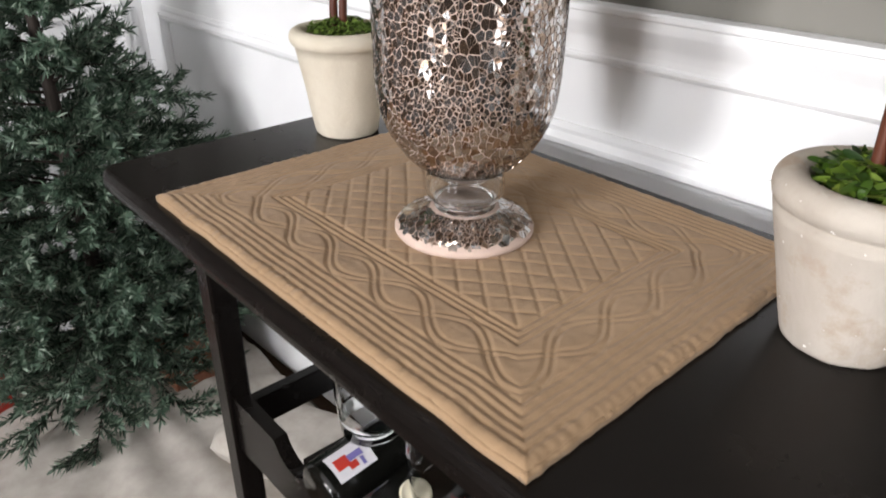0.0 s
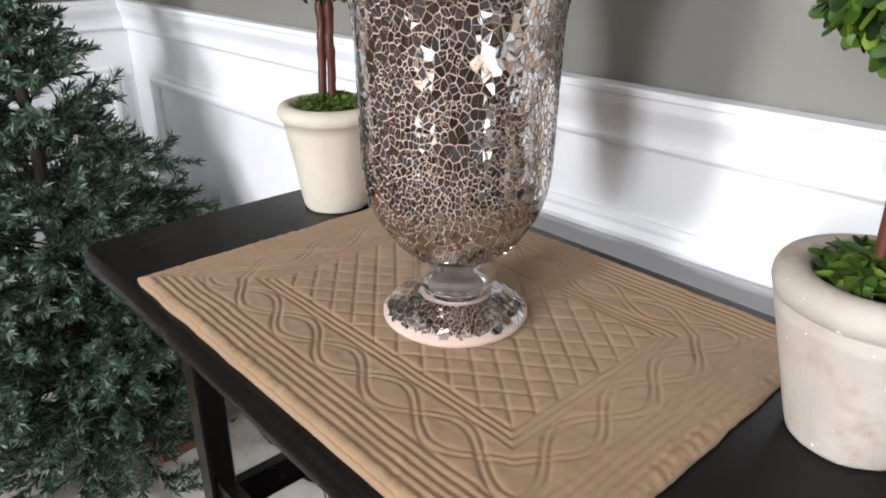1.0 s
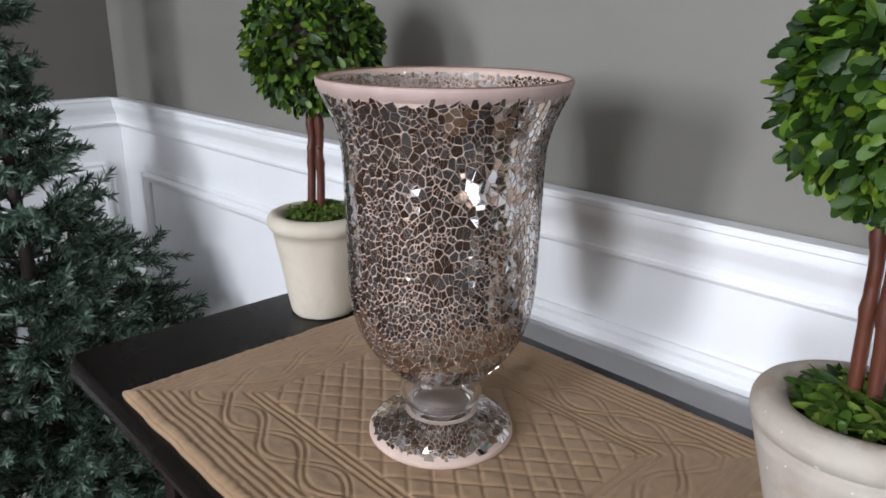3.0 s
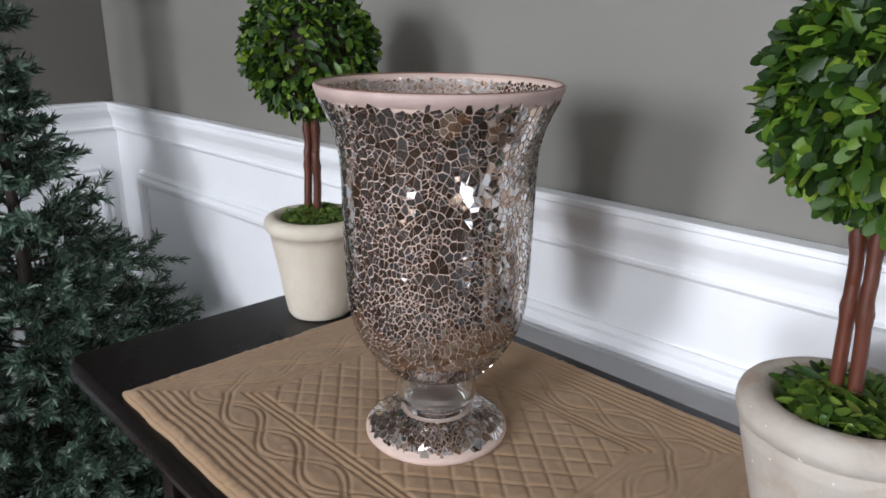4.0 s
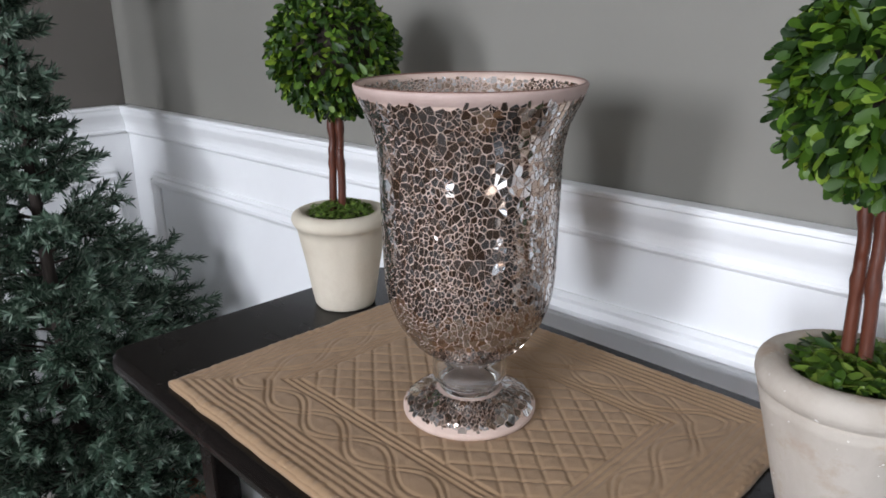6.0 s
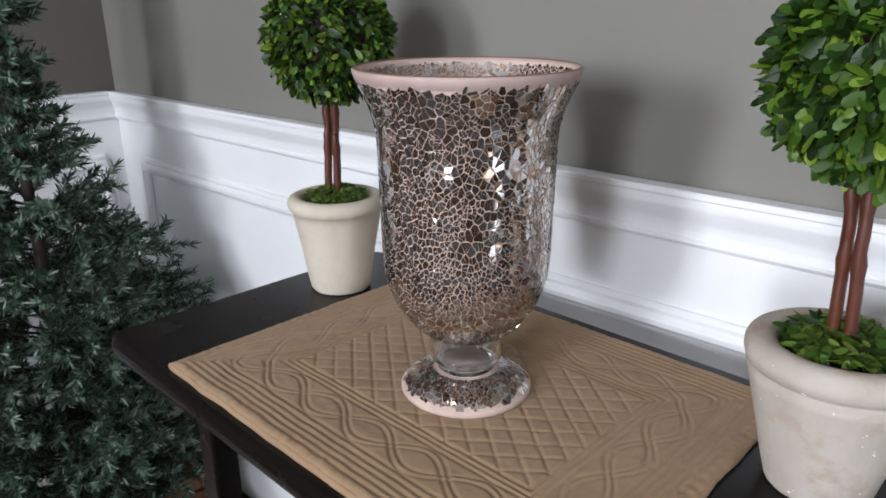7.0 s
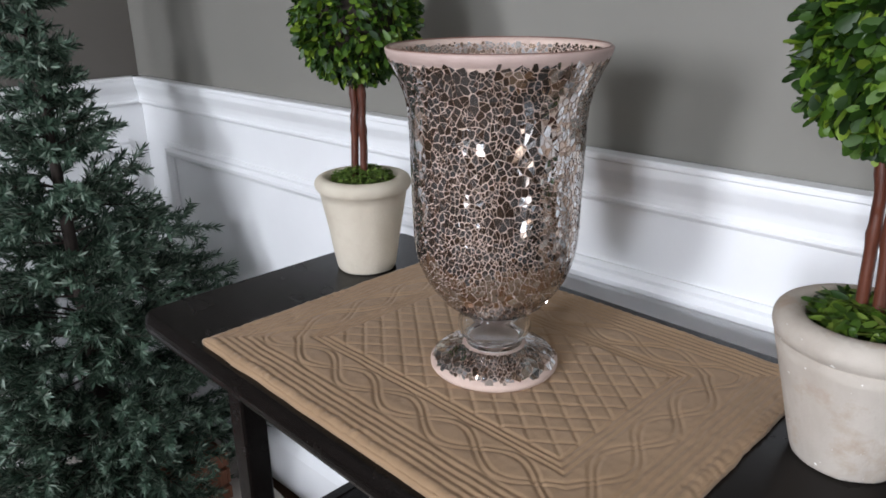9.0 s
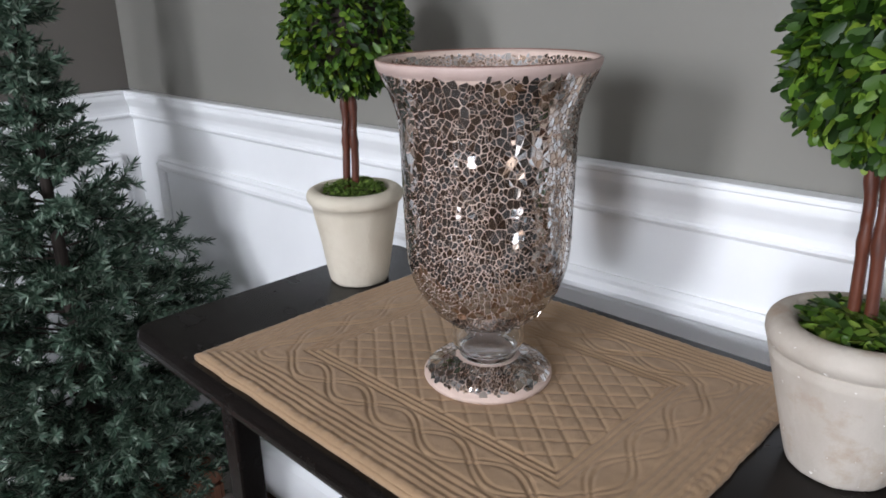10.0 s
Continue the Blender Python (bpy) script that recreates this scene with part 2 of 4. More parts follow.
south = []
edge = WALL_X
for x, z, w, h, _ in SOUTH:
    south += [(edge, 0, x - w / 2, CEIL), (x - w / 2, 0, x + w / 2, z - h / 2), (x - w / 2, z + h / 2, x + w / 2, CEIL)]
    edge = x + w / 2
south.append((edge, 0, RIGHT_X, CEIL))
structure("wall_south", joined([box(x0, FRONT_Y - 0.1, z0, x1, FRONT_Y, z1) for x0, z0, x1, z1 in south]), M_UNSEEN_DARK, "unseen wall in dark brown for dark reflections, with two window openings", "wall")
ey0, ey1, ez0, ez1 = WIN_E[0] - WIN_E[2] / 2, WIN_E[0] + WIN_E[2] / 2, WIN_E[1] - WIN_E[3] / 2, WIN_E[1] + WIN_E[3] / 2
structure("wall_east", joined([box(RIGHT_X, y0, z0, RIGHT_X + 0.1, y1, z1) for y0, z0, y1, z1 in ((FRONT_Y, 0, ey0, CEIL), (ey1, 0, WALL_Y + 0.30, CEIL), (ey0, 0, ey1, ez0), (ey0, ez1, ey1, CEIL))]), M_UNSEEN_DARK, "unseen side wall in dark brown for dark reflections, with a window opening", "wall")


def window(name, w, h, m):
    win = thing(name, 0, 0, 0, "tall white framed window giving soft daylight", "window", "", "structure")
    win.matrix_basis = m
    for nm, b in (("window_frame", box(-w / 2 - 0.07, 0.0, -0.055, -w / 2, 0.03, h + 0.05)), ("window_frame", box(w / 2, 0.0, -0.055, w / 2 + 0.07, 0.03, h + 0.05)),
                  ("window_frame", box(-w / 2, 0.0, h, w / 2, 0.03, h + 0.05)), ("window_sill", box(-w / 2, 0.0, -0.055, w / 2, 0.05, 0.0)),
                  ("mullion", box(-0.02, -0.02, 0.0, 0.02, 0.02, h)), ("mullion", box(-w / 2, -0.018, h / 2 - 0.02, w / 2, 0.018, h / 2 + 0.02))):
        part(nm, b, M_WHITE, win)


for k, (x, z, w, h, _) in enumerate(SOUTH):
    window("window_%d" % (k + 1), w, h, pose(x, FRONT_Y, z - h / 2))
window("window_3", WIN_E[2], WIN_E[3], pose(RIGHT_X, WIN_E[0], ez0, 0, 0, 90))

# white wainscot: a thin board on the wall, a moulded chair rail and framed panels
WB = 0.004
PROFILE_RAIL = [(0.0, 0.0), (0.022, 0.0), (0.024, -0.002), (0.024, -0.007), (0.0215, -0.009), (0.0215, -0.013), (0.0205, -0.020), (0.016, -0.029), (0.0115, -0.038), (0.0095, -0.048), (0.0095, -0.055), (0.0115, -0.057), (0.0115, -0.061), (0.008, -0.065), (0.004, -0.067), (0.0, -0.067)]


def rounded(points, a, b, n=5):
    """The profile with its stretch from point a to point b drawn as a smooth curve."""
    out = list(points[:a])
    for k in range(a, b):
        p = [points[max(k - 1, a)], points[k], points[k + 1], points[min(k + 2, b)]]
        for q in range(n):
            u = q / n
            out.append(tuple(0.5 * (2 * p[1][i] + (p[2][i] - p[0][i]) * u + (2 * p[0][i] - 5 * p[1][i] + 4 * p[2][i] - p[3][i]) * u * u + (3 * p[1][i] - p[0][i] - 3 * p[2][i] + p[3][i]) * u ** 3) for i in (0, 1)))
    return out + list(points[b:])


PROFILE_RAIL = rounded(PROFILE_RAIL, 5, 9)
PROFILE_PANEL = [(0.0, 0.018), (0.005, 0.018), (0.009, 0.012), (0.007, 0.006), (0.013, -0.001), (0.012, -0.008), (0.006, -0.013), (0.004, -0.018), (0.0, -0.018)]
NORTH.append(structure("wainscot_north", box(WALL_X + 0.001, WALL_Y - WB, 0.0, RIGHT_X, WALL_Y - 0.0005, RAIL - 0.01), M_WHITE, "white painted wainscot board on the back wall", "wainscot"))
WEST.append(structure("wainscot_west", box(WALL_X + 0.0005, WEST_END, 0.0, WALL_X + WB, WALL_Y - WB - 0.0005, RAIL - 0.01), M_WHITE, "white painted wainscot board on the side wall", "wainscot"))
NORTH.append(structure("chair_rail", strip([(d, RAIL + z) for d, z in PROFILE_RAIL], "x", WALL_X + WB, RIGHT_X, WALL_Y - WB, -1), M_WHITE, "white moulded chair rail along the back wall", "chair rail"))
WEST.append(structure("chair_rail", strip([(d, RAIL + z) for d, z in PROFILE_RAIL], "y", WEST_END, WALL_Y - WB - 0.001, WALL_X + WB, 1), M_WHITE, "white moulded chair rail along the side wall", "chair rail"))
PANEL_Z = 0.752


def panel(axis, a, b, base, out, label):
    fr = thing("wall_panel", 0, 0, 0, label, "wall panel", "wainscot panels", "structure")
    for z in (PANEL_Z, 0.19):
        part("moulding", strip([(d, z + h) for d, h in PROFILE_PANEL], axis, a, b, base, out), M_WHITE, fr)
    for s in (a, b):
        bm = bmesh.new()
        ends = []
        for z in (0.19, PANEL_Z):
            ends.append([bm.verts.new((s + h, base + out * d, z) if axis == "x" else (base + out * d, s + h, z)) for d, h in PROFILE_PANEL])
        n = len(PROFILE_PANEL)
        for k in range(n):
            bm.faces.new((ends[0][k], ends[0][(k + 1) % n], ends[1][(k + 1) % n], ends[1][k]))
        part("moulding", bm, M_WHITE, fr)
    return fr


NORTH.append(panel("x", WALL_X + 0.118, 0.95, WALL_Y - WB, -1, "white moulded panel frame on the back wall"))
NORTH.append(panel("x", 1.10, 3.05, WALL_Y - WB, -1, "white moulded panel frame on the back wall"))
WEST.append(panel("y", WEST_END + 0.06, WALL_Y - 0.052, WALL_X + WB, 1, "white moulded panel frame on the side wall"))
NORTH.append(structure("baseboard", strip([(0, 0), (0.016, 0), (0.016, 0.11), (0.010, 0.125), (0.0, 0.135)], "x", WALL_X + WB, RIGHT_X, WALL_Y - WB, -1), M_WHITE, "white painted baseboard along the back wall", "baseboard"))
WEST.append(structure("baseboard", strip([(0, 0), (0.016, 0), (0.016, 0.11), (0.010, 0.125), (0.0, 0.135)], "y", WEST_END, WALL_Y - WB - 0.02, WALL_X + WB, 1), M_WHITE, "white painted baseboard along the side wall", "baseboard"))

# both walls turn about their corner
SKEW = Matrix.Translation((WALL_X, WALL_Y, 0)) @ Matrix.Rotation(radians(SKEW_DEG), 4, "Z") @ Matrix.Translation((-WALL_X, -WALL_Y, 0))
for ob in NORTH + WEST:
    ob.matrix_basis = SKEW @ ob.matrix_basis

# ---- black console table ----
TX0, TX1, TY0, TY1 = -0.378, 0.86, -0.184, 0.226


def slab(x0, y0, x1, y1, z0, z1, corner, nose):
    """A board with rounded plan corners and a rounded nose."""
    bm = bmesh.new()
    outline = []
    for cx, cy, a0 in ((x1 - corner, y1 - corner, 0), (x0 + corner, y1 - corner, 90), (x0 + corner, y0 + corner, 180), (x1 - corner, y0 + corner, 270)):
        for k in range(7):
            a = radians(a0 + 15 * k)
            outline.append((cx, cy, math.cos(a), math.sin(a)))
    h = (z1 - z0)
    rings = []
    for k in range(9):
        a = radians(-90 + 22.5 * k)
        ins, z = corner - nose * (1 - math.cos(a)), (z0 + z1) / 2 + math.sin(a) * h / 2
        rings.append([bm.verts.new((cx + ca * ins, cy + sa * ins, z)) for cx, cy, ca, sa in outline])
    n = len(outline)
    for a, b in zip(rings, rings[1:]):
        for k in range(n):
            bm.faces.new((a[k], a[(k + 1) % n], b[(k + 1) % n], b[k]))
    bm.faces.new(rings[-1])
    bm.faces.new(rings[0][::-1])
    return bm


table = thing("console_table", 0, 0, 0, "black stained wooden console table with wine rack below", "table")
part("tabletop", slab(TX0, TY0, TX1, TY1, T - 0.028, T, 0.022, 0.007), M_BLACK, table)
LEG_X, LEG_Y = (-0.290, 0.78), (-0.105, 0.155)
for x in LEG_X:
    for y in LEG_Y:
        part("leg", box(x - 0.016, y - 0.016, 0.0, x + 0.016, y + 0.016, T - 0.0285, 0.003), M_BLACK, table)
for x in LEG_X:
    part("apron", box(x - 0.009, LEG_Y[0] + 0.0165, T - 0.066, x + 0.009, LEG_Y[1] - 0.0165, T - 0.029, 0.002), M_BLACK, table)


def cradle(y, z_top, x0, x1, seats):
    """A rack rail whose top edge is scooped out for bottles."""
    prof = []
    n = 160
    for k in range(n + 1):
        x = x0 + (x1 - x0) * k / n
        z = z_top
        for c in seats:
            u = abs(x - c)
            if u < 0.036:
                z = min(z, z_top - 0.026 * math.cos(u / 0.036 * math.pi / 2) ** 0.7)
        prof.append((x, z))
    bm = bmesh.new()
    rows = []
    for yy in (y - 0.009, y + 0.009):
        rows.append(([bm.verts.new((x, yy, z)) for x, z in prof], [bm.verts.new((x, yy, z_top - 0.085)) for x, z in prof]))
    for k in range(n):
        for top, low in rows:
            bm.faces.new((low[k], low[k + 1], top[k + 1], top[k]))
        bm.faces.new((rows[0][0][k], rows[0][0][k + 1], rows[1][0][k + 1], rows[1][0][k]))
        bm.faces.new((rows[0][1][k], rows[0][1][k + 1], rows[1][1][k + 1], rows[1][1][k]))
    for k in (0, n):
        bm.faces.new((rows[0][0][k], rows[1][0][k], rows[1][1][k], rows[0][1][k]))
    return bm


SEATS = (-0.140, -0.056, 0.020, 0.125, 0.230, 0.335, 0.440, 0.545, 0.650)
part("rack_rail", cradle(LEG_Y[0], 0.455, LEG_X[0] + 0.0165, LEG_X[1] - 0.0165, SEATS), M_BLACK, table, "scalloped bottle rail of the wine rack")
part("rack_rail", cradle(LEG_Y[1], 0.428, LEG_X[0] + 0.0165, LEG_X[1] - 0.0165, SEATS), M_BLACK, table, "scalloped bottle rail of the wine rack")
for x in (-0.137, 0.180, 0.50):
    part("cross_bar", box(x - 0.010, LEG_Y[0] + 0.010, 0.415, x + 0.010, LEG_Y[1] - 0.010, 0.435, 0.002), M_BLACK, table)
for x in LEG_X:
    part("stretcher", box(x - 0.009, LEG_Y[0] + 0.0165, 0.385, x + 0.009, LEG_Y[1] - 0.0165, 0.430, 0.002), M_BLACK, table)
for y in LEG_Y:
    part("stretcher", box(LEG_X[0] + 0.0165, y - 0.009, 0.12, LEG_X[1] - 0.0165, y + 0.009, 0.16, 0.002), M_BLACK, table)

# ---- quilted placemat ----
MX0, MX1, MY0, MY1 = -0.243, 0.249, -0.171, 0.198


def mat_height(x, y):
    """Relief of the quilting at a place on the mat, in metres above the table."""
    dx, dy = min(x - MX0, MX1 - x), min(y - MY0, MY1 - y)
    d = min(dx, dy)
    along = y if dx < dy else x
    h = 0.0088

    def groove(s, w, depth):
        return -depth * math.exp(-(s / w) ** 2)

    for g in (0.0120, 0.0192, 0.0264, 0.0336, 0.0410):
        h += groove(d - g, 0.0017, 0.0014)
    for g in (0.0835, 0.0895, 0.0955):
        h += groove(d - g, 0.0014, 0.0016)
    if 0.041 < d < 0.083:
        mid, amp, wave = 0.0620, 0.0150, 0.124
        front = dx >= dy
        ph = 2 * math.pi * (along - (MX0 if front else MY0) - 0.029) / wave
        sgn = -1.0 if front else 1.0
        for strand in (sgn, -sgn):
            c = math.sin(ph) * strand
            rising = math.cos(ph) * strand * sgn
            slope = amp * 2 * math.pi / wave * abs(math.cos(ph))
            f = 1 / math.sqrt(1 + slope * slope)
            k = 1.0 if rising > 0 else 0.62
            for off in (-0.0034, 0.0034):
                h += k * groove((d - mid - amp * c - off) * f, 0.0014, 0.0015)
    if d > 0.097:
        u, v = (x * 0.80 + y) / 1.28, (x * 0.80 - y) / 1.28
        for q in (u, v):
            s = (q / 0.0190) % 1.0
            s = min(s, 1 - s) * 0.0190
            h += groove(s, 0.0015, 0.0011)
        h += 0.0006
    h += 0.0007 * noise.noise((x * 38, y * 38, 0.0)) + 0.0004 * noise.noise((x * 120, y * 120, 3.0))
    pucker = 0.0010 * noise.noise((along * 160.0, d * 40, 9.0)) if d < 0.014 else 0.0
    if d < 0.008:
        h = max(0.0008, (h + pucker) * math.sqrt(max(0.0, 1 - (1 - d / 0.008) ** 2)))
    else:
        h += pucker
    return h


def placemat():
    nx, ny = 380, 286
    xs, ys = np.linspace(MX0, MX1, nx), np.linspace(MY0, MY1, ny)
    verts, faces = [], []
    for j, y in enumerate(ys):
        for i, x in enumerate(xs):
            ex = 0.0016 * noise.noise((y * 30, 1.0, 0)) * (1 if abs(x) > 0.2 else 0) + 0.0010 * noise.noise((y * 110, 4.0, 0)) * (1 if x > 0.2 else 0)
            ey = 0.0014 * noise.noise((x * 26, 7.0, 0)) * (1 if y < -0.1 or y > 0.12 else 0)
            verts.append((x + ex - 0.003 * max(0.0, (y - MY0)) / 0.36 * max(0.0, x) / 0.24, y + ey, mat_height(x, y)))
    for j in range(ny - 1):
        for i in range(nx - 1):
            a = j * nx + i
            faces.append((a, a + 1, a + nx + 1, a + nx))
    edge = [i for i in range(nx)] + [j * nx + nx - 1 for j in range(1, ny)] + [(ny - 1) * nx + i for i in range(nx - 2, -1, -1)] + [j * nx for j in range(ny - 2, 0, -1)]
    n0 = len(verts)
    verts += [(verts[k][0], verts[k][1], 0.0) for k in edge]
    m = len(edge)
    for k in range(m):
        faces.append((edge[k], n0 + k, n0 + (k + 1) % m, edge[(k + 1) % m]))
    faces.append(tuple(range(n0 + m - 1, n0 - 1, -1)))
    pm = thing("placemat", 0, 0, T + 0.0002, "tan quilted cotton placemat lying on the table", "placemat")
    part("quilted_panel", mesh_from("quilted_panel", verts, faces, M_CLOTH, True), M_CLOTH, pm, "tan cotton panel with stitched waves and diamonds")
    for k, ring in enumerate(([i for i in range(nx)], [j * nx + nx - 1 for j in range(ny)], [(ny - 1) * nx + i for i in range(nx)], [j * nx for j in range(ny)])):
        pts, rad = [], []
        for q in range(0, len(ring), 2):
            x, y, _ = verts[ring[q]]
            inx, iny = (0.0026 if k == 3 else -0.0026 if k == 1 else 0.0), (0.0026 if k == 0 else -0.0026 if k == 2 else 0.0)
            w = x if k in (0, 2) else y
            r = 0.0029 + 0.0003 * noise.noise((w * 70, k * 5.0, 0)) + (0.0011 if k == 1 else 0.0004 if k == 3 else 0.0002) * noise.noise((w * 260, k * 9.0, 2))
            pts.append((x + inx, y + iny, r + 0.0003))
            rad.append(r)
        part("binding", tube(pts, rad, 12), M_CLOTH, pm, "rolled hem of the placemat", True)
    return pm


placemat()

# ---- mosaic hurricane vase ----
VX, VY, VZ = 0.0116, 0.0062, T + 0.0092
BODY = [(0.0000, 0.0590), (0.020, 0.0593), (0.0335, 0.0605), (0.0410, 0.0640), (0.0480, 0.0697), (0.0539, 0.0770), (0.0606, 0.0865), (0.0652, 0.0950), (0.0703, 0.1085), (0.0734, 0.1250), (0.0746, 0.1470), (0.0750, 0.1700), (0.0755, 0.1950), (0.0759, 0.2140), (0.0763, 0.2335), (0.0779, 0.2505), (0.0811, 0.2640), (0.0864, 0.2767), (0.0912, 0.2860), (0.0936, 0.2925)]
FOOT = [(0.0600, 0.0065), (0.0560, 0.0105), (0.0470, 0.0150), (0.0370, 0.0190), (0.0300, 0.0215)]


def smooth_profile(pts, n=64):
    """Sample a profile evenly by a smooth curve through its points."""
    out = []
    for k in range(len(pts) - 1):
        p = [pts[max(k - 1, 0)], pts[k], pts[k + 1], pts[min(k + 2, len(pts) - 1)]]
        for s in np.linspace(0, 1, 8, endpoint=False):
            c = []
            for i in (0, 1):
                a, b, cc, d = (q[i] for q in p)
                c.append(0.5 * (2 * b + (cc - a) * s + (2 * a - 5 * b + 4 * cc - d) * s * s + (3 * b - a - 3 * cc + d) * s ** 3))
            out.append((max(c[0], 0.0), c[1]))
    out.append(pts[-1])
    return out


def cells(width, height, size, seed):
    """Crackled glass: an uneven Voronoi pattern of a width x height sheet that closes round, as (middle, corners, patch)."""
    rng = np.random.default_rng(seed)
    patches = np.column_stack((rng.random(int(width * height / (4.2 * size) ** 2) + 2) * width, rng.random(int(width * height / (4.2 * size) ** 2) + 2) * height))
    coarse = rng.uniform(0.62, 1.45, len(patches))

    def patch_of(p):
        d = np.abs(patches[:, 0] - p[0])
        d = np.minimum(d, width - d)
        return int(np.argmin(d * d + (patches[:, 1] - p[1]) ** 2))

    pts, bins = [], {}
    for _ in range(int(9 * width * height / size ** 2)):
        p = (rng.random() * width, rng.random() * height)
        k = patch_of(p)
        gap = size * 0.78 * coarse[k]
        i, j = int(p[0] / size), int(p[1] / size)
        nb = int(width / size) + 1
        if all((min(abs(q[0] - p[0]), width - abs(q[0] - p[0])) ** 2 + (q[1] - p[1]) ** 2) > gap * gap * rng.uniform(0.35, 1.3) for di in (-2, -1, 0, 1, 2) for dj in (-2, -1, 0, 1, 2) for q in bins.get(((i + di) % nb, j + dj), ())):
            bins.setdefault((i % nb, j), []).append(p)
            pts.append((p[0], p[1], k))
    arr = np.array(pts)
    polys = []
    for x, y, k in pts:
        dx = arr[:, 0] - x
        dx -= width * np.round(dx / width)
        dy = arr[:, 1] - y
        dist = dx * dx + dy * dy
        near = np.argsort(dist)[1:26]
        r = 3.2 * size
        poly = [(x - r, max(0.0, y - r)), (x + r, max(0.0, y - r)), (x + r, min(height, y + r)), (x - r, min(height, y + r))]
        for q in near:
            ax, ay = dx[q], dy[q]
            mx, my = x + ax / 2, y + ay / 2
            cut = []
            for a, b in zip(poly, poly[1:] + poly[:1]):
                da, db = (a[0] - mx) * ax + (a[1] - my) * ay, (b[0] - mx) * ax + (b[1] - my) * ay
                if da <= 0:
                    cut.append(a)
                if da * db < 0:
                    t_ = da / (da - db)
                    cut.append((a[0] + t_ * (b[0] - a[0]), a[1] + t_ * (b[1] - a[1])))
            poly = cut
            if len(poly) < 3:
                break
        if len(poly) < 3:
            continue
        todo, done = [(poly, 0)], []
        while todo:
            q, depth = todo.pop()
            if depth < 3 and rng.random() < (0.62, 0.34, 0.15)[depth]:
                cx, cy = (sum(v[i] for v in q) / len(q) for i in (0, 1))
                cx, cy, ang = cx + rng.normal(0, 0.12) * size, cy + rng.normal(0, 0.12) * size, rng.uniform(0, math.pi)
                nx_, ny_ = math.cos(ang), math.sin(ang)
                halves = ([], [])
                for a, b in zip(q, q[1:] + q[:1]):
                    da, db = (a[0] - cx) * nx_ + (a[1] - cy) * ny_, (b[0] - cx) * nx_ + (b[1] - cy) * ny_
                    halves[0 if da <= 0 else 1].append(a)
                    if da * db < 0:
                        t_ = da / (da - db)
                        v = (a[0] + t_ * (b[0] - a[0]), a[1] + t_ * (b[1] - a[1]))
                        halves[0].append(v)
                        halves[1].append(v)
                todo += [(hf, depth + 1) for hf in halves if len(hf) > 2]
            else:
                done.append(q)
        for q in done:
            polys.append(((sum(v[0] for v in q) / len(q), sum(v[1] for v in q) / len(q)), q, int(k)))
    return polys


def shards(profile, z_lo, z_hi, size, seed, side=1, thick=0.0006, gap=0.00058):
    """Mosaic pieces laid on a turned surface: a list of (middle angle, height, corner verts)."""
    arc, tab = 0.0, []
    for a, b in zip(profile, profile[1:]):
        tab.append((arc, a[0], a[1]))
        arc += math.hypot(b[0] - a[0], b[1] - a[1])
    tab.append((arc, *profile[-1]))
    tab = np.array(tab)
    rmax = tab[:, 1].max()
    rng = random.Random(seed)
    out = []
    lean = {}
    for (cx, cy), poly, patch in cells(2 * math.pi * rmax, arc, size, seed):
        z_c = float(np.interp(cy, tab[:, 0], tab[:, 2]))
        if not z_lo <= z_c <= z_hi:
            continue
        r_c = float(np.interp(cy, tab[:, 0], tab[:, 1]))
        scale = max(r_c / rmax, 0.3)
        mx, my = sum(p[0] for p in poly) / len(poly), sum(p[1] for p in poly) / len(poly)
        if patch not in lean:
            lean[patch] = (rng.gauss(0, 0.022), rng.gauss(0, 0.022))
        tilt = (lean[patch][0] + rng.gauss(0, 0.030), lean[patch][1] + rng.gauss(0, 0.030))
        low, top = [], []
        for px, py in poly:
            ln = math.hypot((px - mx) * scale, py - my) or 1e-6
            k = max(0.35, 1 - gap * (0.4 + 0.6 * scale) / ln * rng.uniform(0.35, 1.5))
            qx, qy = mx + (px - mx) * k, my + (py - my) * k
            r = float(np.interp(qy, tab[:, 0], tab[:, 1]))
            z = float(np.interp(qy, tab[:, 0], tab[:, 2]))
            z2 = float(np.interp(qy + 0.001, tab[:, 0], tab[:, 2]))
            r2 = float(np.interp(qy + 0.001, tab[:, 0], tab[:, 1]))
            dl = math.hypot(z2 - z, r2 - r) or 1e-6
            nr, nz = (z2 - z) / dl, -(r2 - r) / dl
            if dl < 1e-5:
                nr, nz = 1.0, 0.0
            a = qx / rmax
            lift = thick + tilt[0] * (px - mx) * scale + tilt[1] * (py - my)
            for lst, o in ((low, -0.0003), (top, max(lift, 0.0003))):
                rr, zz = r + side * o * nr, z + side * o * nz
                lst.append((rr * math.cos(a), rr * math.sin(a), zz))
        out.append((mx / rmax, z_c, low, top))
    return out


def shard_faces(items, side=1):
    verts, faces = [], []
    for _, _, low, top in items:
        n, o = len(low), len(verts)
        verts += low + top
        f = tuple(range(o + n, o + 2 * n))
        faces.append(f if side > 0 else f[::-1])
        for k in range(n):
            j = (k + 1) % n
            q = (o + k, o + j, o + n + j, o + n + k)
            faces.append(q if side > 0 else q[::-1])
    return verts, faces


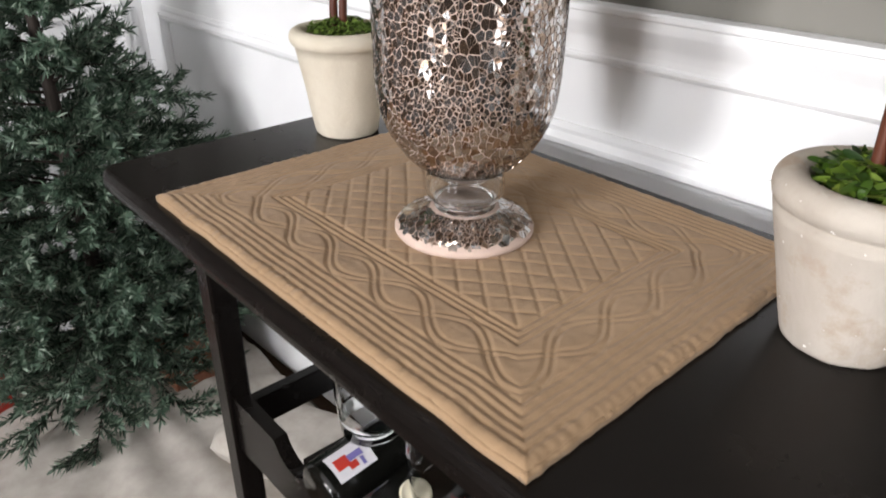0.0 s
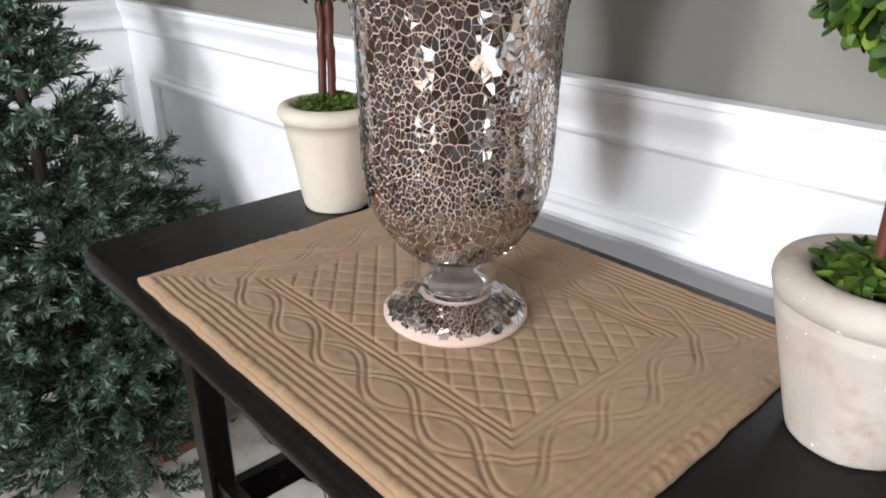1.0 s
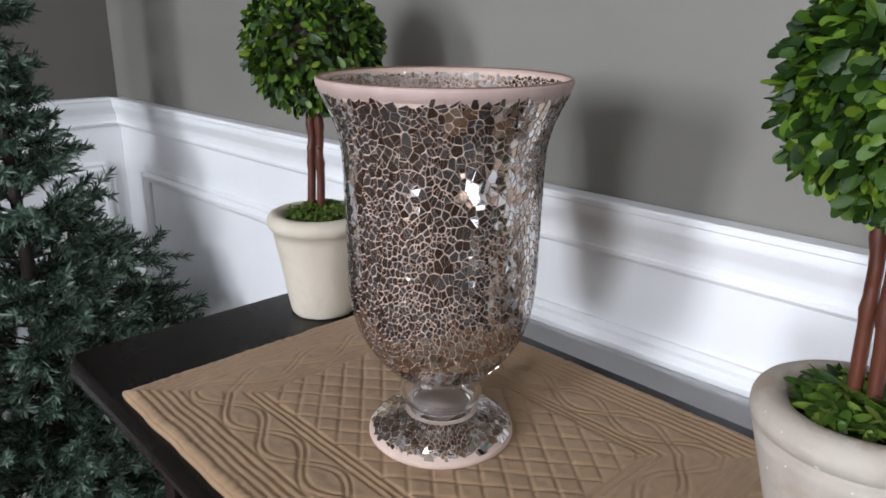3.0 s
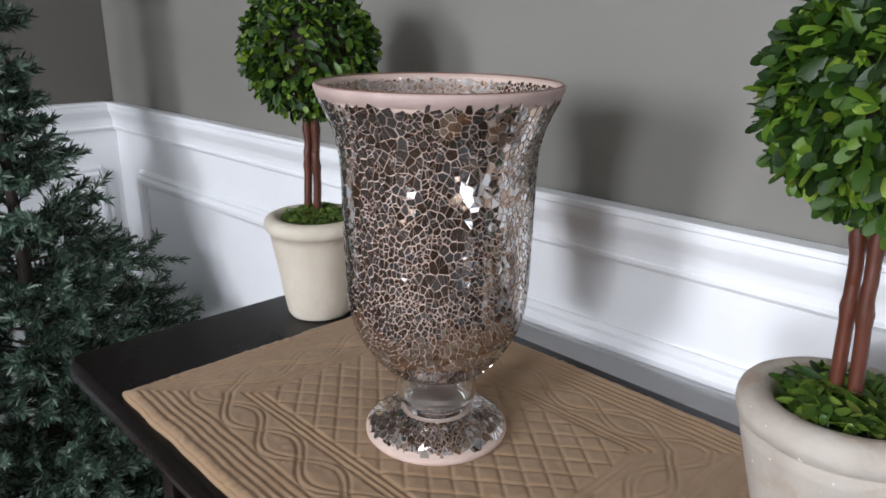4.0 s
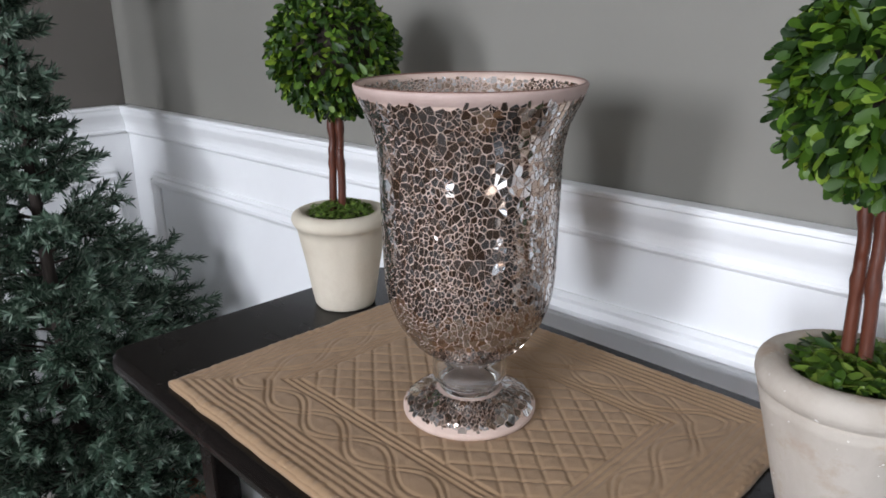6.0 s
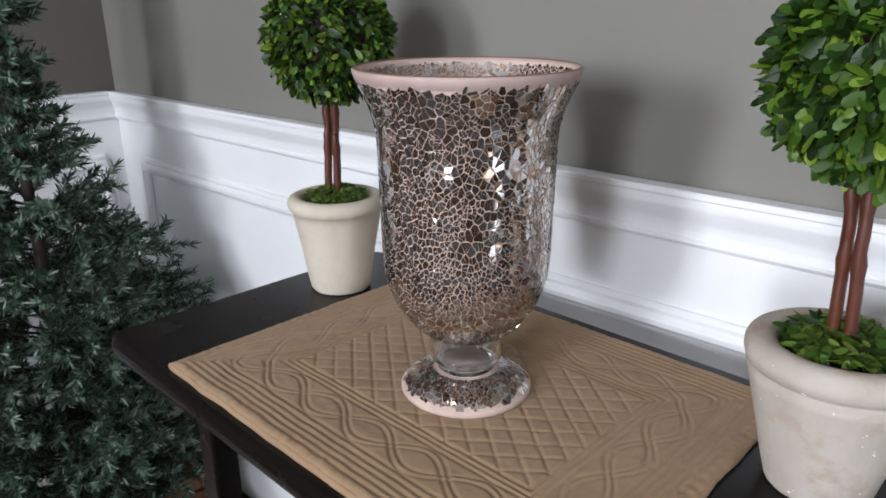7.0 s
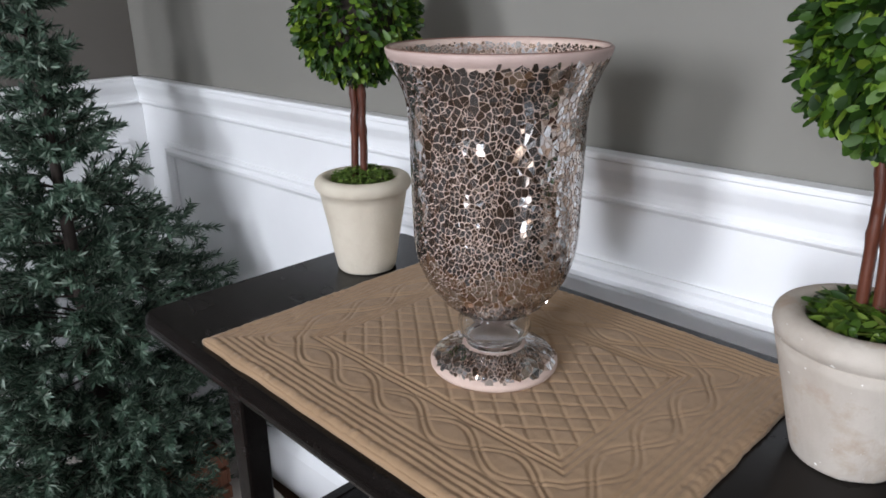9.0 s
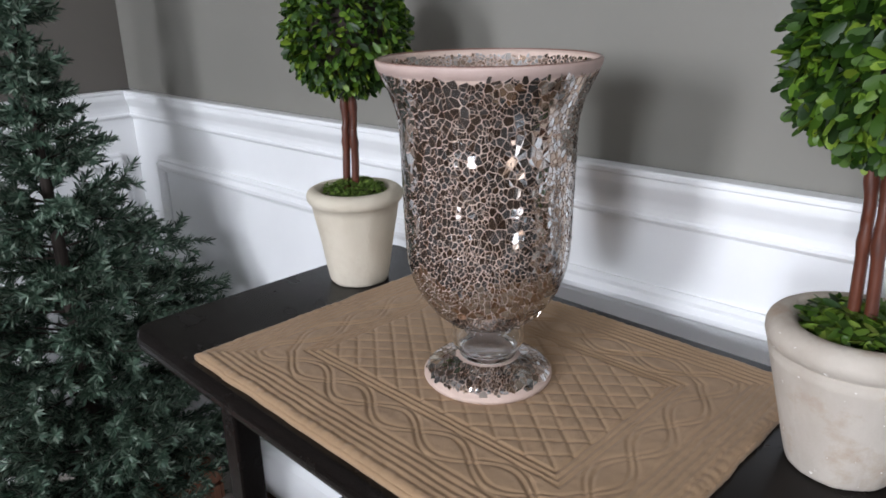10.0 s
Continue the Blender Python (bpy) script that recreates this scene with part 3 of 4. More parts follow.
vase = thing("hurricane_vase", VX, VY, VZ, "brown crackled mirror mosaic glass hurricane vase on a placemat", "vase")
outer = smooth_profile(BODY)
inner = [(max(r - 0.0045, 0.0), z + 0.003) for r, z in outer if z > 0.0608]
lip = [(0.0936, 0.2925), (0.0941, 0.2955), (0.0932, 0.2975), (0.0912, 0.2975), (0.0898, 0.2962)]
RIM = [(0.0912, 0.2880), (0.0925, 0.2886), (0.0946, 0.2936), (0.0953, 0.2966), (0.0949, 0.2980), (0.0935, 0.2986), (0.0918, 0.2979), (0.0906, 0.2955), (0.0900, 0.2938)]
part("rim", lathe(RIM + RIM[:1], 96, 0.0002, 3.0), M_RIM, vase, "dusky pink rolled rim", True)
M_LIP = paint("brown_glass_edge", (0.13, 0.060, 0.042), (0.17, 0.080, 0.056), 0.3, 60.0, 0.5, 0.1, 300.0)
part("lip_edge", lathe([(0.0931 + 0.0009 * math.cos(k * math.pi / 4), 0.2985 + 0.0007 * math.sin(k * math.pi / 4)) for k in range(9)], 96), M_LIP, vase, "thin dark brown glass edge", True)
body = part("bowl", lathe(outer + lip[1:] + [(r, min(z, 0.2958)) for r, z in inner[::-1]] + [(0.0, 0.0640)], 96), M_GROUT, vase, "pink beige grout bowl with a smooth rim", True)
part("foot", lathe([(0.0, 0.0), (0.0600, 0.0), (0.0615, 0.002), (0.0615, 0.005)] + FOOT + [(0.0, 0.0225)], 96), M_GROUT, vase, "round foot with mosaic on its slope", True)
NECK = [(0.0262, 0.0222), (0.0272, 0.0240), (0.0262, 0.0270), (0.0288, 0.0292), (0.0332, 0.0340), (0.0349, 0.0395), (0.0343, 0.0470), (0.0328, 0.0545), (0.0324, 0.0602)]
part("neck", lathe([(0.0, 0.0222)] + NECK + [(0.0290, 0.0602)] + [(r - 0.0040, z) for r, z in NECK[::-1] if 0.0275 < z < 0.0590] + [(0.0, 0.0280)], 64), M_GLASS, vase, "clear glass bulb neck", True)
SPLIT = 0.098
body_pieces = shards([p for p in outer if p[1] > SPLIT - 0.001], SPLIT, 0.2890, 0.0066, 11) + shards([p for p in outer if 0.0608 < p[1] < SPLIT + 0.003], 0.0612, SPLIT, 0.0082, 12)
foot_prof = smooth_profile(FOOT)
foot_pieces = shards(foot_prof, 0.0083, 0.0212, 0.0066, 5)
# the pieces that face the room at the front are parts of their own, the rest one mesh
near_a = math.atan2(-0.44, 0.35)
rank = sorted(body_pieces, key=lambda s: abs(math.remainder(s[0] - near_a, 2 * math.pi)) + abs(s[1] - 0.2) * 4)
for item in rank[:290]:
    part("glass_piece", mesh_from("glass_piece", *shard_faces([item]), M_SHARD), M_SHARD, body)
tagged(part("mosaic", mesh_from("mosaic", *shard_faces(rank[290:]), M_SHARD), M_SHARD, body, "brown mirror glass mosaic"), kind="stuff")
tagged(part("mosaic", mesh_from("mosaic", *shard_faces(foot_pieces), M_SHARD), M_SHARD, vase, "brown mirror glass mosaic of the foot"), kind="stuff")
in_prof = [(r, z) for r, z in inner if 0.06 < z < 0.2955]
tagged(part("inner_mosaic", mesh_from("inner_mosaic", *shard_faces(shards([p for p in in_prof if p[1] > 0.205], 0.207, 0.2935, 0.0046, 3, -1), -1), M_SHARD), M_SHARD, body, "mosaic showing on the inside"), kind="stuff")


# ---- topiaries ----
def leaf_mesh(spots, rng):
    """Folded oval leaves at (place, pointing, facing, length, width)."""
    verts, faces = [], []
    for p, d, n, ln, wd in spots:
        d = d.normalized()
        s = d.cross(n)
        if s.length < 1e-4:
            s = d.orthogonal()
        s.normalize()
        n = s.cross(d).normalized()
        o = len(verts)
        curl = rng.uniform(-0.12, 0.22)
        for t_, w_ in ((0.0, 0.06), (0.28, 0.35), (0.62, 0.5), (0.88, 0.40), (1.0, 0.12)):
            c = p + d * (ln * t_) - n * (curl * ln * t_ * t_)
            verts += [c - s * (wd * w_) + n * (wd * w_ * 0.22), c, c + s * (wd * w_) + n * (wd * w_ * 0.22)]
        for k in range(4):
            a = o + 3 * k
            faces += [(a, a + 1, a + 4, a + 3), (a + 1, a + 2, a + 5, a + 4)]
    return [tuple(v) for v in verts], faces


def crown(rad, count, seed, ln):
    rng = random.Random(seed)
    spots = []
    for k in range(count):
        z = 1 - 2 * (k + 0.5) / count
        a = k * 2.399963 + rng.uniform(-0.3, 0.3)
        q = math.sqrt(max(0, 1 - z * z))
        n = Vector((q * math.cos(a), q * math.sin(a), z))
        lump = 1 + 0.07 * noise.noise(n * 3.1 + Vector((seed, 0, 0)))
        r = rad * lump * (0.72 + 0.26 * rng.random() ** 0.8)
        d = n * rng.uniform(0.35, 1.1) + Vector((0, 0, -1)) * rng.uniform(0.0, 0.7) + Vector((rng.gauss(0, 0.5), rng.gauss(0, 0.5), rng.gauss(0, 0.45)))
        face = n * 0.55 + Vector((rng.gauss(0, 0.55), rng.gauss(0, 0.55), rng.gauss(0.45, 0.5)))
        s = rng.uniform(0.75, 1.2)
        spots.append((n * r - d.normalized() * ln * 0.3, d, face, ln * s, ln * 0.49 * s * rng.uniform(0.85, 1.15)))
    return leaf_mesh(spots, rng)


def pot(name, mat_pot, rim_r, base_r, h, tube_r, parent, seed, label):
    """A tapered pot whose lip is a full round roll of radius tube_r."""
    step = 0.0030 if tube_r > 0.011 else 0.0060
    top_r = rim_r - step
    low = h - 1.9 * tube_r
    prof = [(0.0, 0.0), (base_r - 0.004, 0.0), (base_r - 0.0012, 0.0012), (base_r, 0.004)]
    for k in range(1, 11):
        u = k / 10
        prof.append((base_r + (top_r - base_r) * u, 0.004 + (low - 0.004) * u))
    for k in range(13):
        a = radians(-62 + 18.5 * k)
        prof.append((rim_r - tube_r + tube_r * math.cos(a), h - tube_r + tube_r * math.sin(a)))
    prof += [(rim_r - 2 * tube_r - 0.001, h - 2.2 * tube_r), (0.0, h - 2.25 * tube_r)]
    return part(name, lathe(prof, 96, 0.0011, seed), mat_pot, parent, label, True)


def litter(rad, z, count, seed, ln, material, parent, name, label):
    rng = random.Random(seed)
    spots = []
    for _ in range(count):
        a, r = rng.uniform(0, 2 * math.pi), rad * math.sqrt(rng.random()) * 0.9
        dome = 0.010 * (1 - (r / rad) ** 2) + (0.008 * noise.noise((r * math.cos(a) * 60, r * math.sin(a) * 60, seed)) if count > 1000 else 0.0)
        d = Vector((rng.gauss(0, 1), rng.gauss(0, 1), rng.gauss(0.1, 0.28)))
        spots.append((Vector((r * math.cos(a), r * math.sin(a), z + dome + rng.uniform(-0.005, 0.004))) - d.normalized() * ln * 0.5, d, Vector((rng.gauss(0, 0.35), rng.gauss(0, 0.35), 1)), ln * rng.uniform(0.7, 1.2), ln * 0.40 * rng.uniform(0.8, 1.2)))
    return tagged(part(name, mesh_from(name, *leaf_mesh(spots, rng), material, True), material, parent, label), kind="stuff")


def stem(points, r0, r1, parent, seed):
    pts, rad = [], []
    n = 26
    cv = [Vector(p) for p in points]
    for k in range(n):
        s = k / (n - 1) * (len(cv) - 1)
        i = min(int(s), len(cv) - 2)
        f = s - i
        f = f * f * (3 - 2 * f)
        p = cv[i].lerp(cv[i + 1], f)
        pts.append(p + Vector((noise.noise((k * 0.3, seed, 0)), noise.noise((k * 0.3, seed, 5)), 0)) * 0.0012)
        knot = 1.25 if k in (9, 17) else 1.0
        rad.append((r0 + (r1 - r0) * k / (n - 1)) * knot)
    part("stem", tube(pts, rad, 10), M_TWIG, parent, "", True)


def topiary(x, y, label, pot_mat, rim, base, h, tube_r, ball_r, ball_z, lean, leaves, leaf_len, seed, moss, top):
    t_ = thing("boxwood_topiary", x, y, T, label, "topiary", "topiaries on the table")
    pot("pot", pot_mat, rim, base, h, tube_r, t_, seed, "weathered cement flower pot with a rolled rim")
    soil = lathe([(0.0, h - 0.0225), (rim - 2 * tube_r - 0.0005, h - 0.0225), (rim - 2 * tube_r - 0.002, h - 0.014), (0.0, h - 0.008)], 40, 0.001, seed)
    part("soil", soil, M_BARK, t_)
    if moss:
        litter(rim - 0.018, h - 0.006, 1500, seed, 0.0065, M_MOSS, t_, "moss", "green moss filling the pot")
    else:
        litter(rim - 0.020, h - 0.006, 560, seed, 0.0165, M_LITTER, t_, "leaf_litter", "loose green boxwood leaves filling the pot")
    for k, (bx, by, tx, ty) in enumerate(lean):
        stem([(bx, by, h - 0.018), ((bx + tx) / 2 + 0.002 * (1 - 2 * k), (by + ty) / 2, (h + ball_z) / 2 - 0.02), (tx, ty, ball_z - ball_r * 0.35)], 0.0050 if moss else 0.0047, 0.0047 if moss else 0.0043, t_, seed + k * 3.3)
    me = mesh_from("crown", *crown(ball_r, leaves, seed, leaf_len), M_LEAF, True)
    cr = tagged(part("crown", me, M_LEAF, t_, "round clipped ball of green boxwood leaves"), kind="stuff")
    cr.location = (top[0], top[1], ball_z)
    # Added dark ball inside the leaves darkens the gaps between them.
    dark_core = bmesh.new()
    bmesh.ops.create_icosphere(dark_core, subdivisions=3, radius=ball_r * 0.66)
    c2 = part("dark_core", dark_core, M_BARK, t_)
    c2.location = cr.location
    return t_


topiary(-0.2962, 0.0958, "potted boxwood ball topiary in a smooth cream cement pot", M_POT_B, 0.0622, 0.0385, 0.1263, 0.0105, 0.0775, 0.317, ((-0.0125, -0.003, -0.008, -0.001), (-0.0005, 0.003, 0.008, 0.001)), 2700, 0.0125, 2.0, True, (0.003, -0.001))
topiary(0.3011, 0.0989, "potted boxwood ball topiary in a weathered pitted cement pot", M_POT_A, 0.0669, 0.0395, 0.1234, 0.0123, 0.0805, 0.318, ((-0.0080, 0.001, -0.016, 0.001), (0.0060, -0.004, -0.001, -0.002)), 3700, 0.0150, 7.0, False, (0.002, -0.001))


# ---- the fir tree ----
def fir(x, y, height, reach, seed):
    tree = thing("christmas_tree", x, y, 0.0, "undecorated dark green artificial fir tree beside the table", "tree")
    rng = random.Random(seed)
    part("trunk", tube([(0, 0, 0), (0.003, 0, height * 0.5), (0, 0, height)], [0.018, 0.012, 0.003], 10), M_BARK, tree, "", True)
    nv, nf, bv, bf = [], [], [], []

    def stick(a, b, r):
        d = (b - a).normalized()
        u = d.orthogonal().normalized()
        v = d.cross(u)
        o = len(bv)
        for p, rr in ((a, r), (b, r * 0.5)):
            for k in range(3):
                c = 2.0944 * k
                bv.append(tuple(p + (u * math.cos(c) + v * math.sin(c)) * rr))
        for k in range(3):
            j = (k + 1) % 3
            bf.append((o + k, o + j, o + 3 + j, o + 3 + k))

    def needles(a, b, n, ln):
        d = (b - a).normalized()
        u = d.orthogonal().normalized()
        v = d.cross(u)
        for k in range(n):
            s = (k + rng.random()) / n
            c = rng.uniform(0, 6.2832)
            side = u * math.cos(c) + v * math.sin(c)
            dirn = (side * rng.uniform(0.6, 1.1) + d * rng.uniform(0.5, 1.1)).normalized()
            w = dirn.cross(d).normalized() * 0.0019
            p = a.lerp(b, s)
            tip = p + dirn * ln * rng.uniform(0.7, 1.15)
            o = len(nv)
            mid = p.lerp(tip, 0.55)
            nv.extend((tuple(p - w * 0.6), tuple(p + w * 0.6), tuple(mid + w), tuple(tip), tuple(mid - w)))
            nf.append((o, o + 1, o + 2, o + 3, o + 4))

    def spray(p0, p1, a, ln, out):
        """A limb with side twigs, its needles thickest towards the tip."""
        bv.clear()
        bf.clear()
        droop = Vector((0, 0, -0.10 * ln))
        mid = p0.lerp(p1, 0.55) - droop
        stick(p0, mid, 0.0032)
        stick(mid, p1, 0.0022)
        needles(p0.lerp(mid, 0.4), mid, int(ln * 260), 0.020)
        needles(mid, p1, int(ln * 340), 0.022)
        m = max(4, int(ln / 0.024))
        for q in range(m):
            f = 0.24 + 0.76 * (q + rng.random() * 0.6) / m
            side = Vector((-math.sin(a), math.cos(a), 0)) * rng.choice((-1, 1))
            tl = min(0.11, 0.032 + 0.12 * ln + 0.36 * ln * (1 - f)) * rng.uniform(0.7, 1.25)
            t0 = p0.lerp(mid, f / 0.55) if f < 0.55 else mid.lerp(p1, (f - 0.55) / 0.45)
            t1 = t0 + (out.normalized() * rng.uniform(0.5, 1.1) + side * rng.uniform(0.3, 0.9) + Vector((0, 0, rng.uniform(-0.25, 0.45)))).normalized() * tl
            stick(t0, t1, 0.0016)
            needles(t0, t1, int(tl * 900), 0.021)
        part("branch", mesh_from("branch", bv, bf, M_BARK), M_BARK, tree)

    level = 0.09
    while level < height - 0.03:
        s = (level - 0.12) / (height - 0.12)
        length = max(0.045, min(reach, 0.53 * (height - level) - 0.132))
        count = max(5, int(13 - 5 * s))
        turn = rng.uniform(0, 6.28)
        for k in range(count):
            a = turn + 6.2832 * k / count + rng.uniform(-0.25, 0.25)
            ln = length * rng.uniform(0.62, 1.12)
            rise = rng.uniform(-0.16, 0.12) + 0.40 * s
            out = Vector((math.cos(a), math.sin(a), rise))
            p0 = Vector((0, 0, level + rng.uniform(-0.025, 0.025)))
            # the walls behind stop the limbs
            room = min((x - WALL_X - 0.06) / max(-out.x, 1e-3), (WALL_Y - 0.03 - y) / max(out.y, 1e-3))
            ln = min(ln, room)
            spray(p0, p0 + out * ln, a, ln, out)
        level += 0.072 - 0.020 * s
    needles(Vector((0, 0, height - 0.40)), Vector((0, 0, height)), 520, 0.026)
    tagged(part("needles", mesh_from("needles", nv, nf, M_NEEDLE), M_NEEDLE, tree, "dark green fir needles with paler tips"), kind="stuff")
    return tree


fir(-0.985, -0.070, 1.27, 0.275, 4)


# ---- bottles and glasses under the table ----
def bottle(x, y0, z, glass_mat, cap_mat, label_text, turn):
    b = thing("wine_bottle", x, y0, z, label_text, "wine bottle", "bottles in the rack")
    b.rotation_euler = (radians(-84), radians(turn), 0)
    prof = [(0.0, 0.004), (0.030, 0.0), (0.0365, 0.004), (0.0370, 0.010), (0.0370, 0.170), (0.0345, 0.188), (0.025, 0.208), (0.0165, 0.225), (0.0150, 0.240), (0.0150, 0.292), (0.0160, 0.294), (0.0160, 0.300), (0.0, 0.301)]
    part("body", lathe(prof, 40), glass_mat, b, "", True)
    part("capsule", lathe([(0.0153, 0.245), (0.0156, 0.246), (0.0156, 0.291), (0.0166, 0.294), (0.0166, 0.3015), (0.0, 0.3025)], 32), cap_mat, b, "foil capsule over the cork", True)
    return b


def plain(name, col, rough, spec=0.5):
    return paint(name, tuple(c * 0.92 for c in col), col, rough, 40.0, spec, 0.1, 300.0)


M_BOTTLE = plain("dark_bottle_glass", (0.006, 0.006, 0.005), 0.12)
M_FOIL = plain("black_foil", (0.012, 0.011, 0.011), 0.3)
M_SEAL = plain("cream_seal", (0.70, 0.64, 0.48), 0.6)
M_LABEL = plain("white_label", (0.66, 0.64, 0.66), 0.7)
M_RED = plain("red_print", (0.50, 0.035, 0.020), 0.6)
M_BLUE = plain("violet_print", (0.16, 0.14, 0.36), 0.6)


def wrap(r, z0, z1, a0, a1, material, parent, name, label=""):
    """A paper piece bent round a bottle."""
    bm = bmesh.new()
    n = 14
    ring = []
    for rr in (r, r + 0.0004):
        ring.append([[bm.verts.new((rr * math.cos(a0 + (a1 - a0) * k / n), rr * math.sin(a0 + (a1 - a0) * k / n), z)) for k in range(n + 1)] for z in (z0, z1)])
    for k in range(n):
        for q in ring:
            bm.faces.new((q[0][k], q[0][k + 1], q[1][k + 1], q[1][k]))
        for i in (0, 1):
            bm.faces.new((ring[0][i][k], ring[0][i][k + 1], ring[1][i][k + 1], ring[1][i][k]))
    for k in (0, n):
        bm.faces.new((ring[0][0][k], ring[0][1][k], ring[1][1][k], ring[1][0][k]))
    return part(name, bm, material, parent, label)


UP = -math.pi / 2
b1 = bottle(-0.056, -0.128, 0.4680, M_BOTTLE, M_FOIL, "dark wine bottle with a white label lying in the rack", 0)
lab = wrap(0.0372, 0.016, 0.062, UP - 0.22, UP + 0.72, M_LABEL, b1, "label", "white paper label with a red and violet print")
wrap(0.0377, 0.021, 0.037, UP + 0.06, UP + 0.42, M_RED, lab, "print")
wrap(0.0377, 0.033, 0.043, UP + 0.36, UP + 0.56, M_RED, lab, "print")
wrap(0.0381, 0.036, 0.053, UP + 0.14, UP + 0.34, M_BLUE, lab, "print")
wrap(0.0377, 0.047, 0.051, UP + 0.38, UP + 0.62, M_BLUE, lab, "print")
b2 = bottle(0.020, -0.135, 0.4680, M_BOTTLE, M_FOIL, "dark wine bottle with a round cream seal lying in the rack", 0)
disc = bmesh.new()
ringv = [[disc.verts.new((0.0376 * math.sin(0.44 * rr * math.cos(a) + 0.42), -0.0376 * math.cos(0.44 * rr * math.cos(a) + 0.42) - lift, 0.066 + 0.0165 * rr * math.sin(a))) for a in (2 * math.pi * k / 28 for k in range(28))] for rr, lift in ((1.0, -0.001), (1.0, 0.0008), (0.86, 0.0012), (0.82, 0.0006), (0.45, 0.0006), (0.40, 0.0010), (0.02, 0.0010))]
for p, q in zip(ringv, ringv[1:]):
    for k in range(28):
        disc.faces.new((p[k], p[(k + 1) % 28], q[(k + 1) % 28], q[k]))
part("seal", disc, M_SEAL, b2, "round embossed cream seal", True)
b3 = bottle(-0.190, 0.205, 0.430, M_BOTTLE, M_RED, "dark wine bottle with a red capsule lying in the rack", 0)
b3.rotation_euler = (radians(86), 0, 0)
b3.location = (0.125, 0.205, 0.440)


def wine_glass(x, y):
    g = thing("wine_glass", x, y, T - 0.035, "clear stemmed wine glass hanging upside down under the table", "wine glass", "hanging wine glasses")
    prof = [(0.0, 0.0), (0.032, 0.0), (0.033, -0.002), (0.010, -0.006), (0.0042, -0.016), (0.0036, -0.060), (0.0045, -0.078), (0.014, -0.086), (0.028, -0.102), (0.0370, -0.128), (0.0385, -0.150), (0.0360, -0.182), (0.0335, -0.205), (0.0323, -0.2055), (0.0346, -0.182), (0.0371, -0.150), (0.0356, -0.129), (0.027, -0.104), (0.013, -0.089), (0.0, -0.086)]
    part("bowl", lathe(prof, 48), M_GLASS, g, "", True)
    return g


wine_glass(-0.066, -0.050)
wine_glass(0.055, -0.052)
hanger = thing("glass_hanger", 0, 0, T - 0.028, "black wooden stemware hanger under the table top", "glass rack")
for x in (-0.132, -0.0075, 0.117):
    part("runner", box(x - 0.045, -0.075, -0.0095, x + 0.045, 0.12, -0.0003, 0.001), M_BLACK, hanger)


# ---- white cloth round the tree's foot, cushion and parcels ----
def tree_skirt(x, y, rad):
    n, m = 120, 26
    verts, faces = [], []
    for j in range(m + 1):
        s = j / m
        for k in range(n):
            a = 2 * math.pi * k / n
            r = 0.03 + (rad - 0.03) * s + 0.035 * s * noise.noise((math.cos(a) * 3, math.sin(a) * 3, 1))
            fold = 0.014 * math.sin(a * 17 + 3 * noise.noise((math.cos(a) * 2, math.sin(a) * 2, 4))) * s
            z = 0.040 * (1 - s) + 0.016 + fold * 0.7 + 0.010 * noise.noise((r * math.cos(a) * 9, r * math.sin(a) * 9, 0))
            if j == m:
                z = 0.001
            verts.append((max(r * math.cos(a), WALL_X + 0.05 - x), min(r * math.sin(a), WALL_Y - 0.04 - y), max(z, 0.001)))
    for j in range(m):
        for k in range(n):
            q = (k + 1) % n
            faces.append((j * n + k, j * n + q, (j + 1) * n + q, (j + 1) * n + k))
    ob = thing("tree_skirt", x, y, 0.0, "", "")
    part("cloth", mesh_from("cloth", verts, faces, M_CREAM, True), M_CREAM, ob)
    edge = [verts[m * n + k] for k in range(n)]
    part("hem", tube([(a, b, 0.006) for a, b, _ in edge + edge[:1]], [0.006] * (n + 1), 8, False), M_CREAM, ob, "thick sewn hem", True)
    return tagged(ob, "white rumpled fabric tree skirt on the floor", "tree skirt")


tree_skirt(-0.985, -0.070, 0.52)


